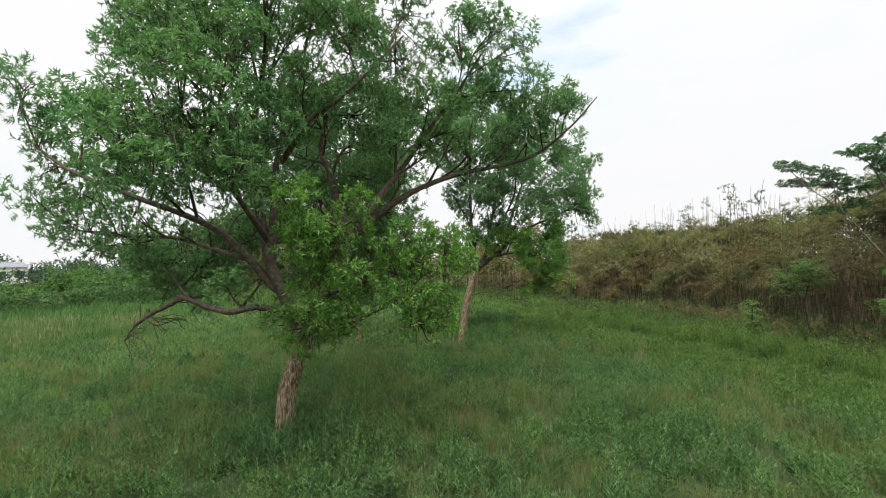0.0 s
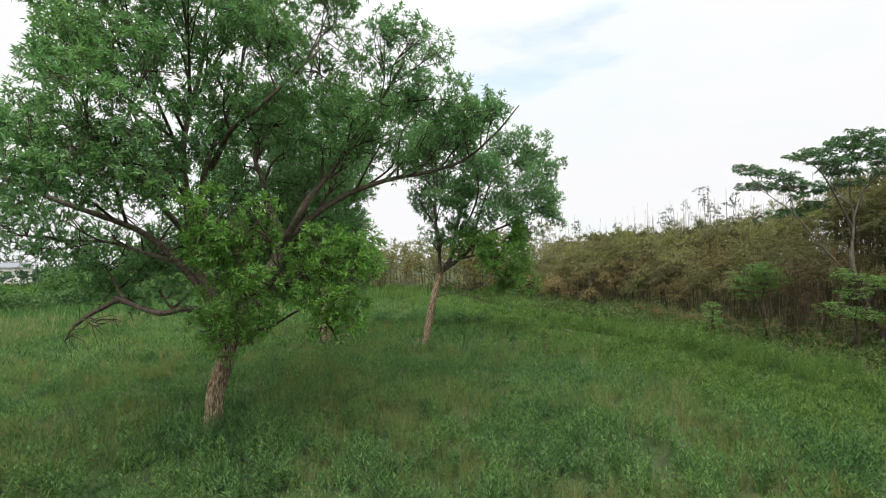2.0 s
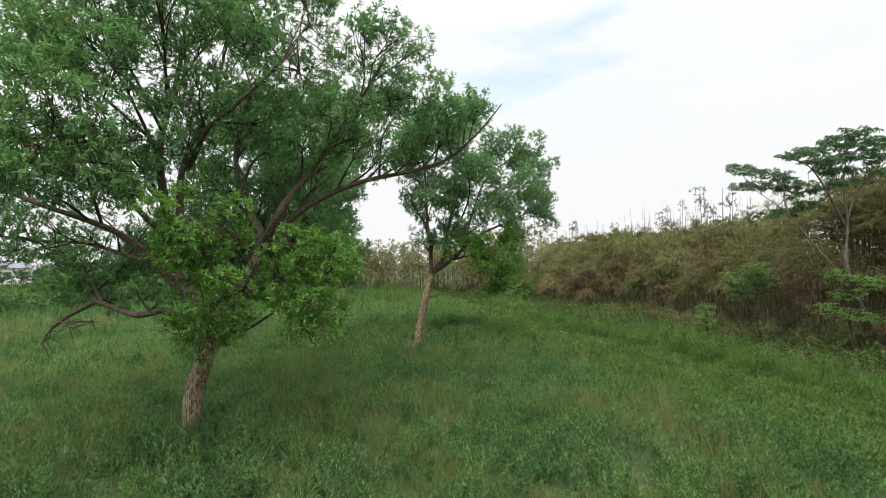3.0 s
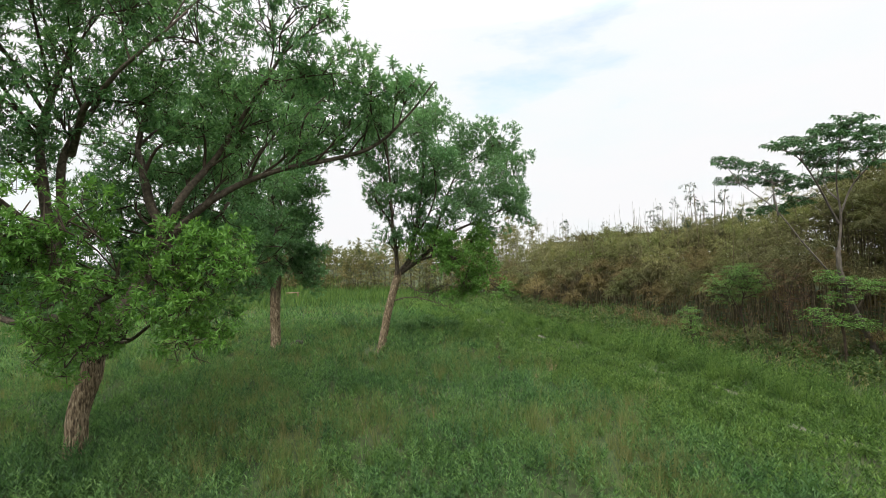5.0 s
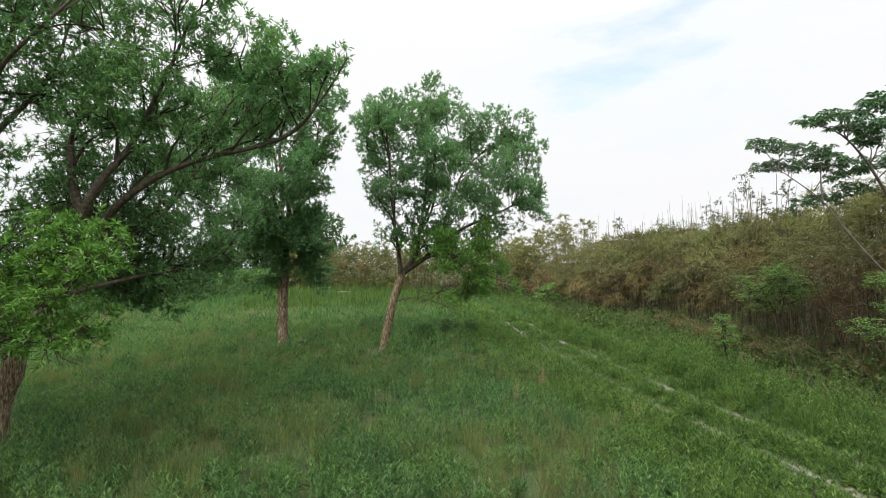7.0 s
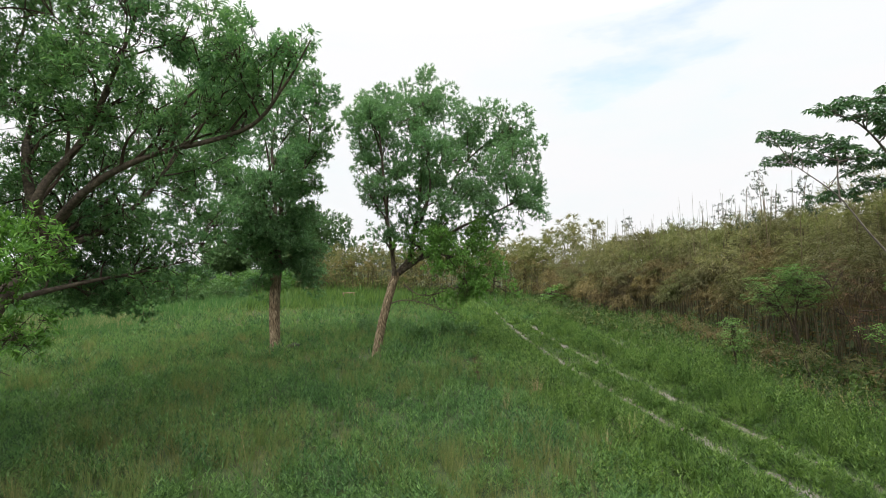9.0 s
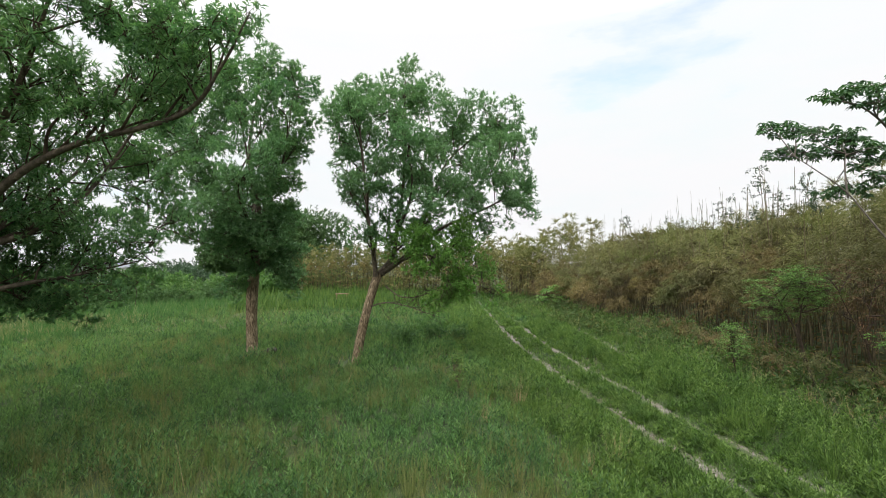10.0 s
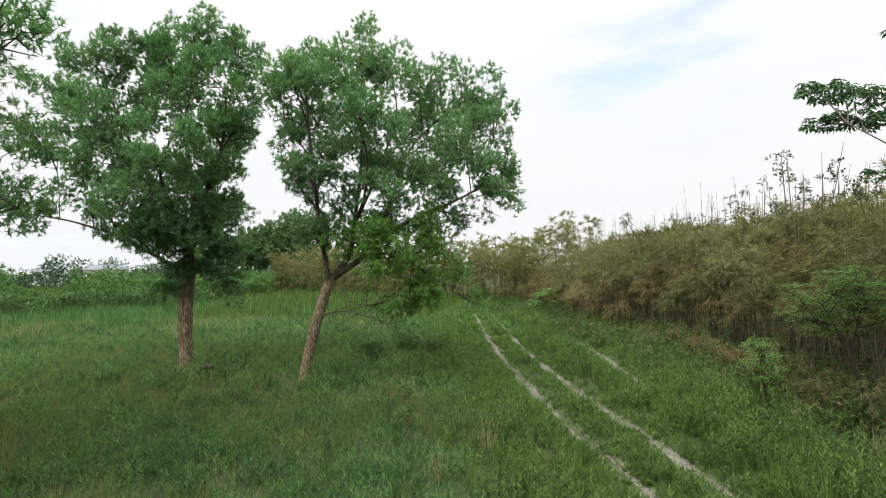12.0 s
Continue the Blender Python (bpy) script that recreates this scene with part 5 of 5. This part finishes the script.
broadleaf("shrub", "rounded green shrub against the brown bamboo", "shrub",
          [(20.7, 16.3, 0.0), (20.3, 16.2, 1.1), (20.0, 16.1, 2.0)], (0.04, 0.028),
          [([(20.1, 16.15, 1.6), (19.7, 16.3, 2.6), (19.4, 16.3, 3.0)], 0.022, 0.008), ([(20.1, 16.15, 1.8), (20.0, 15.8, 2.7), (20.1, 15.6, 3.0)], 0.022, 0.008),
           ([(20.7, 16.3, 0.1), (20.6, 16.7, 1.3), (20.3, 16.9, 2.4)], 0.02, 0.008)],
          [(19.3, 16.4, 2.9), (19.6, 16.0, 3.2), (19.9, 15.7, 3.3), (20.3, 15.5, 3.1), (19.6, 16.5, 2.6), (20.0, 16.0, 2.9), (20.4, 15.7, 2.7), (20.1, 16.3, 3.2), (20.5, 16.2, 2.9), (20.0, 16.7, 2.4), (20.5, 16.7, 2.5)], 0.06, M_SHRUB, M_TWIG, 9, 0.3, 70, 0.85)
broadleaf("shrub", "spreading low green shrub under the pale tree", "shrub",
          [(21.0, 12.9, 0.0), (20.9, 12.9, 1.0), (20.8, 12.9, 1.7)], (0.04, 0.028),
          [([(20.85, 12.9, 1.3), (20.5, 12.8, 1.9), (20.1, 12.8, 2.0)], 0.022, 0.008), ([(20.8, 12.9, 1.6), (20.9, 12.8, 2.4), (20.8, 12.7, 3.1)], 0.022, 0.008), ([(20.85, 12.9, 1.5), (21.4, 12.8, 2.2), (21.9, 12.8, 2.8)], 0.022, 0.008)],
          [(20.3, 12.8, 3.2), (20.9, 12.7, 3.0), (21.6, 12.8, 2.8), (22.3, 12.8, 2.9), (19.8, 12.9, 2.0), (20.4, 12.8, 1.8), (21.0, 12.7, 1.8), (21.7, 12.7, 1.6), (20.7, 12.8, 2.5)], 0.08, M_SHRUB, M_TWIG, 8, 0.3, 40, 0.45)
broadleaf("sapling", "small light green sapling at the thicket's foot", "shrub",
          [(19.5, 18.0, 0.0), (19.4, 18.0, 0.8), (19.3, 17.95, 1.5)], (0.025, 0.015),
          [([(19.4, 18.0, 0.6), (19.6, 18.2, 1.2), (19.7, 18.3, 1.5)], 0.015, 0.006)],
          [(19.3, 17.9, 1.7), (19.2, 17.9, 1.3), (19.6, 18.2, 1.5), (19.8, 18.4, 1.2), (19.3, 17.8, 0.9), (19.7, 18.1, 0.8), (20.1, 18.6, 1.1)], 0.085, M_SHRUB, M_TWIG, 8, 0.22, 16, 0.8)
dead_spots = [(20.1, 15.0, 3.4), (20.6, 15.0, 3.5), (20.9, 14.9, 2.9), (21.3, 14.8, 3.3), (20.4, 15.0, 2.5), (21.1, 14.9, 2.3), (20.7, 14.6, 1.8), (21.6, 14.6, 2.6)]
broadleaf("dead_shrub", "withered reddish-brown shrub among the green ones", "shrub",
          [(21.2, 14.9, 0.0), (21.0, 14.9, 1.2), (20.8, 14.9, 2.2)], (0.03, 0.02),
          [([(20.9, 14.9, 1.6), (20.5, 15.0, 2.5), (20.2, 15.0, 3.2)], 0.015, 0.006), ([(20.9, 14.9, 1.8), (21.1, 14.9, 2.7), (21.2, 14.85, 3.2)], 0.015, 0.006)],
          dead_spots, 0.06, M_RUST, M_TWIG, 6, 0.3, 26, 0.8)
broadleaf("sapling", "small bright green sapling standing in the field grass", "shrub",
          [(10.6, 16.9, 0.0), (10.6, 16.95, 0.7), (10.62, 17.0, 1.4)], (0.006, 0.004),
          [([(10.6, 16.95, 0.6), (10.5, 16.9, 1.0), (10.45, 16.85, 1.2)], 0.005, 0.003)],
          [(10.6, 17.0, 1.3), (10.5, 16.9, 1.15), (10.7, 17.0, 1.0), (10.55, 16.9, 0.8), (10.65, 16.95, 0.6)], 0.09, M_VERGE, M_CULM, 8, 0.11, 8, 1.2)
broadleaf("shrub", "low fresh green bush before the bamboo", "shrub",
          [(20.4, 40.0, 0.0), (20.4, 40.0, 0.8), (20.4, 40.0, 1.3)], (0.04, 0.03),
          [([(20.4, 40.0, 0.8), (19.9, 40.1, 1.4), (19.6, 40.2, 1.7)], 0.02, 0.01)],
          [(19.6, 40.0, 1.6), (20.2, 39.8, 1.9), (20.8, 40.0, 1.8), (21.2, 40.2, 1.4), (19.3, 40.0, 1.1), (20.4, 39.6, 1.2)], 0.22, M_SHRUB, M_TWIG, 8, 0.32, 16, 0.7)


# ---------------------------------------------------------------- distance: bushes, trees, houses
def bush(name, label, category, x, y, width, height, count, leaf, mat, lumps=9, base=0.0):
    root = tagged(new(name), label, category, "bushes behind the reeds" if name == "bush" else "broad trees beyond the meadow")
    root.location = (x, y, 0)
    fol = []
    for i in range(lumps):
        a, r = rng.uniform(0, 6.28), width * 0.33 * rng.uniform(0.2, 1.1)
        cz = base + (height - base) * rng.uniform(0.3, 0.78)
        rad = (height - base) * rng.uniform(0.2, 0.34)
        c = np.array([math.cos(a) * r * 1.2, math.sin(a) * r, cz])
        fol.append(sprays(c, rad, count // lumps, leaf, leaf * 0.5, 7, fine=True)[0])
    mesh_object("crown", *join(fol), mat, root)
    stems = 3 if base < 1 else 1
    st = np.stack([np.stack([[rng.normal(0, 0.25), rng.normal(0, 0.25), -0.05], [rng.normal(0, 0.3), rng.normal(0, 0.3), height * 0.35], [rng.normal(0, 0.5), rng.normal(0, 0.5), height * 0.75]]) for _ in range(stems)])
    mesh_object("trunk", *tubes(st, np.tile(np.array([0.018, 0.014, 0.005]) * height, (stems, 1)), 6), M_LIMB, root)
    return root


for i in range(26):
    f = i / 25
    bush("bush", "rounded fresh green bush behind the reeds", "bush", -40 + 36 * f + rng.normal(0, 2.0), 46 + 38 * f + rng.normal(0, 4), rng.uniform(6, 9), rng.uniform(3.0, 4.5) * (1.2 if f < 0.3 else 1.0), 420, 0.28, M_FARBUSH)
for i in range(14):
    f = i / 13
    bush("bush", "low pale green bush at the reed bed's far side", "bush", -36 + 26 * f + rng.normal(0, 1.2), 40 + 22 * f + rng.normal(0, 2), rng.uniform(5, 7), rng.uniform(1.7, 2.4), 450, 0.2, M_PALEBUSH)
for x, y, w, h in [(-8, 95, 12, 14.5), (-15, 98, 10, 11), (-24, 100, 9, 8.5)]:
    bush("broad_tree", "broad dark green tree beyond the meadow", "tree", x, y, w, h, 2400, 0.55, M_WOODLAND, 18, 2.5)
belt = []
for i in range(46):
    a = -62 + 74 * i / 45 + rng.normal(0, 0.8)
    d = rng.uniform(150, 190)
    h = rng.uniform(5, 9)
    cx, cy = d * math.sin(radians(a)), d * math.cos(radians(a))
    for q in range(5):
        c = np.array([cx + rng.normal(0, 2.6), cy + rng.normal(0, 2), h * rng.uniform(0.35, 0.85)])
        belt.append(sprays(c, h * 0.3, 46, 0.5, 0.32, 5, fine=True)[0])
for i in range(40):
    a, d, h = radians(-60 + 56 * i / 39 + rng.normal(0, 0.6)), rng.uniform(112, 132), rng.uniform(3.4, 5.2)
    for q in range(3):
        c = np.array([d * math.sin(a) + rng.normal(0, 2.2), d * math.cos(a) + rng.normal(0, 2), h * rng.uniform(0.3, 0.75)])
        belt.append(sprays(c, h * 0.36, 70, 0.44, 0.28, 4, fine=True)[0])
tagged(mesh_object("distant_trees", *join(belt), M_FAR), "dark belt of distant trees on the horizon", "trees", kind="stuff")


def box(bm, x0, x1, y0, y1, z0, z1):
    v = [bm.verts.new((x, y, z)) for z in (z0, z1) for x, y in ((x0, y0), (x1, y0), (x1, y1), (x0, y1))]
    for f in ((3, 2, 1, 0), (4, 5, 6, 7), (0, 1, 5, 4), (1, 2, 6, 5), (2, 3, 7, 6), (3, 0, 4, 7)):
        bm.faces.new([v[k] for k in f])


def part(name, bm, mat, parent, label="", bevel=0.0):
    if bevel:
        bmesh.ops.bevel(bm, geom=bm.edges[:], offset=bevel, segments=2, affect="EDGES")
    me = bpy.data.meshes.new(name)
    bm.to_mesh(me)
    bm.free()
    me.materials.append(mat)
    ob = new(name, me)
    ob.parent = parent
    if label:
        ob["label"] = label
    return ob


def house(x, y, w, d, h, turn, label):
    root = tagged(new("house"), label, "house", "far houses")
    root.matrix_world = pose(x, y, 0, 0, 0, turn)
    bm = bmesh.new()
    box(bm, -w / 2, w / 2, -d / 2, d / 2, 0, h)
    part("wall", bm, M_PLASTER, root)
    bm = bmesh.new()
    a, b, rz = w / 2 + 0.4, d / 2 + 0.4, h + 1.2
    vs = [bm.verts.new(q) for q in ((-a, -b, h), (a, -b, h), (a, b, h), (-a, b, h), (-a + 1, 0, rz), (a - 1, 0, rz))]
    for f in ((0, 1, 5, 4), (2, 3, 4, 5), (1, 2, 5), (3, 0, 4), (3, 2, 1, 0)):
        bm.faces.new([vs[k] for k in f])
    part("roof", bm, M_ROOF, root)
    for k in range(int(w // 3)):
        bm = bmesh.new()
        cx = -w / 2 + 1.5 + 3 * k
        box(bm, cx - 0.7, cx + 0.7, -d / 2 - 0.06, -d / 2 + 0.05, h * 0.45, h * 0.8)
        part("window", bm, M_PANE, root)
    return root


house(-66, 142, 9, 7, 4.5, 24, "long low pale building far off behind bushes")
house(-83, 146, 6, 6, 4.2, 30, "small pale house far off behind bushes")

def low_shrub(x, y, wide, tall, count):
    """A low dark-leaved plant clump standing out of the field grass."""
    root = tagged(new("low_shrub"), "low dark green leafy shrub rising from the grass", "shrub", "low shrubs in the field")
    root.location = (x, y, float(ground_z(x, y)))
    fol, tws = [], []
    for q in range(7):
        c = np.array([rng.normal(0, 0.3) * wide, rng.normal(0, 0.2) * wide, tall * rng.uniform(0.45, 0.85)])
        lv, tw = sprays(c, tall * 0.36, count // 7, 0.11, 0.05, 9, 0.9)
        fol.append(lv)
        tws.append(tubes(np.stack([[c[0] * 0.4, c[1] * 0.4, -0.02], c * 0.6, c])[None], np.array([[0.012, 0.009, 0.005]]), 4))
    mesh_object("foliage", *join(fol), M_DARKSHRUB, root)["kind"] = "stuff"
    mesh_object("stems", *join(tws), M_TWIG, root)["kind"] = "stuff"
    return root


for x, y, wide, tall, count in ((7.2, 29.2, 2.2, 0.8, 200), (10.6, 28.0, 1.2, 0.9, 170), (11.8, 27.2, 0.9, 0.8, 130), (9.2, 26.7, 1.2, 0.75, 130), (6.2, 31.0, 1.3, 0.7, 110)):
    low_shrub(x, y, wide, tall, count)

# ---------------------------------------------------------------- small things
plank = tagged(new("plank"), "weathered wooden plank lying on blocks beside the track", "plank")
plank.matrix_world = pose(19.4, 38.0, 0, 0, 0, 38)
bm = bmesh.new()
box(bm, -1.2, 1.2, -0.16, 0.16, 0.44, 0.51)
part("board", bm, M_WOOD, plank, bevel=0.01)
for sx in (-0.9, 0.9):
    bm = bmesh.new()
    box(bm, sx - 0.1, sx + 0.1, -0.14, 0.14, -0.02, 0.438)
    part("block", bm, M_WOOD, plank, bevel=0.01)
bench = tagged(new("bench"), "low brown wooden bench in the far meadow", "bench")
bench.matrix_world = pose(2.3, 58.0, 0, 0, 0, 8)
bm = bmesh.new()
box(bm, -0.7, 0.7, -0.2, 0.2, 0.86, 0.95)
part("seat", bm, M_WOOD, bench, bevel=0.01)
for sx in (-0.55, 0.55):
    bm = bmesh.new()
    box(bm, sx - 0.07, sx + 0.07, -0.17, 0.17, -0.02, 0.858)
    part("leg", bm, M_WOOD, bench, bevel=0.01)


def log_thing(name, label, points, r0, r1, mat, x, y):
    root = tagged(new(name), label, "log")
    root.location = (x, y, 0)
    bark_tube("stem", points, r0, r1, mat, root, 10, 12, 0.06)
    return root


log_thing("cut_log", "grey cut log lying at the tree's foot", [(-0.42, 0.1, 0.05), (-0.1, 0.02, 0.32), (0.2, 0.0, 0.46), (0.45, -0.05, 0.42)], 0.10, 0.08, M_LOG, 3.45, 24.0)
log_thing("cut_log", "short grey split log leaning on the tree's foot", [(-0.15, -0.1, 0.0), (0.0, 0.0, 0.26), (0.1, 0.08, 0.46)], 0.08, 0.06, M_LOG, 3.1, 24.1)
log_thing("stake", "short weathered wooden stake in the grass", [(0, 0, -0.1), (0.01, 0, 0.25), (0.02, 0.01, 0.46)], 0.028, 0.024, M_PALEBARK, 13.8, 7.9)

for x, y in ((12.4, 11.5), (11.1, 15.0), (18.9, 16.3), (19.4, 15.0), (12.2, 16.2), (13.0, 11.8)):
    tuft_root = tagged(new("dry_grass_tuft"), "upright tuft of dry straw-coloured grass", "grass", "dry grass tufts")
    tuft_root.location = (x, y, 0)
    v, t = tufts((np.array([x]), np.array([y])), 60, 0.85, 0.008)
    mesh_object("blades", v - [x, y, 0], t, M_STRAW, tuft_root)["kind"] = "stuff"
pile = tagged(new("brush_pile"), "pale grey dead branches heaped before the far bamboo", "brush pile")
pile.location = (15.2, 66.0, 0)
for k in range(22):
    a, far = rng.uniform(0, 6.28), rng.uniform(0.6, 1.9)
    foot = np.array([math.cos(a) * far, math.sin(a) * far * 0.6, 0.0])
    tip = np.array([-math.cos(a) * far * rng.uniform(0.1, 0.8), -math.sin(a) * far * 0.4, rng.uniform(0.7, 1.7)])
    bark_tube("stick", [foot, (foot + tip) / 2 + rng.normal(0, 0.1, 3), tip], rng.uniform(0.05, 0.11), 0.03, M_STONE, pile, 6, 8, 0.05)
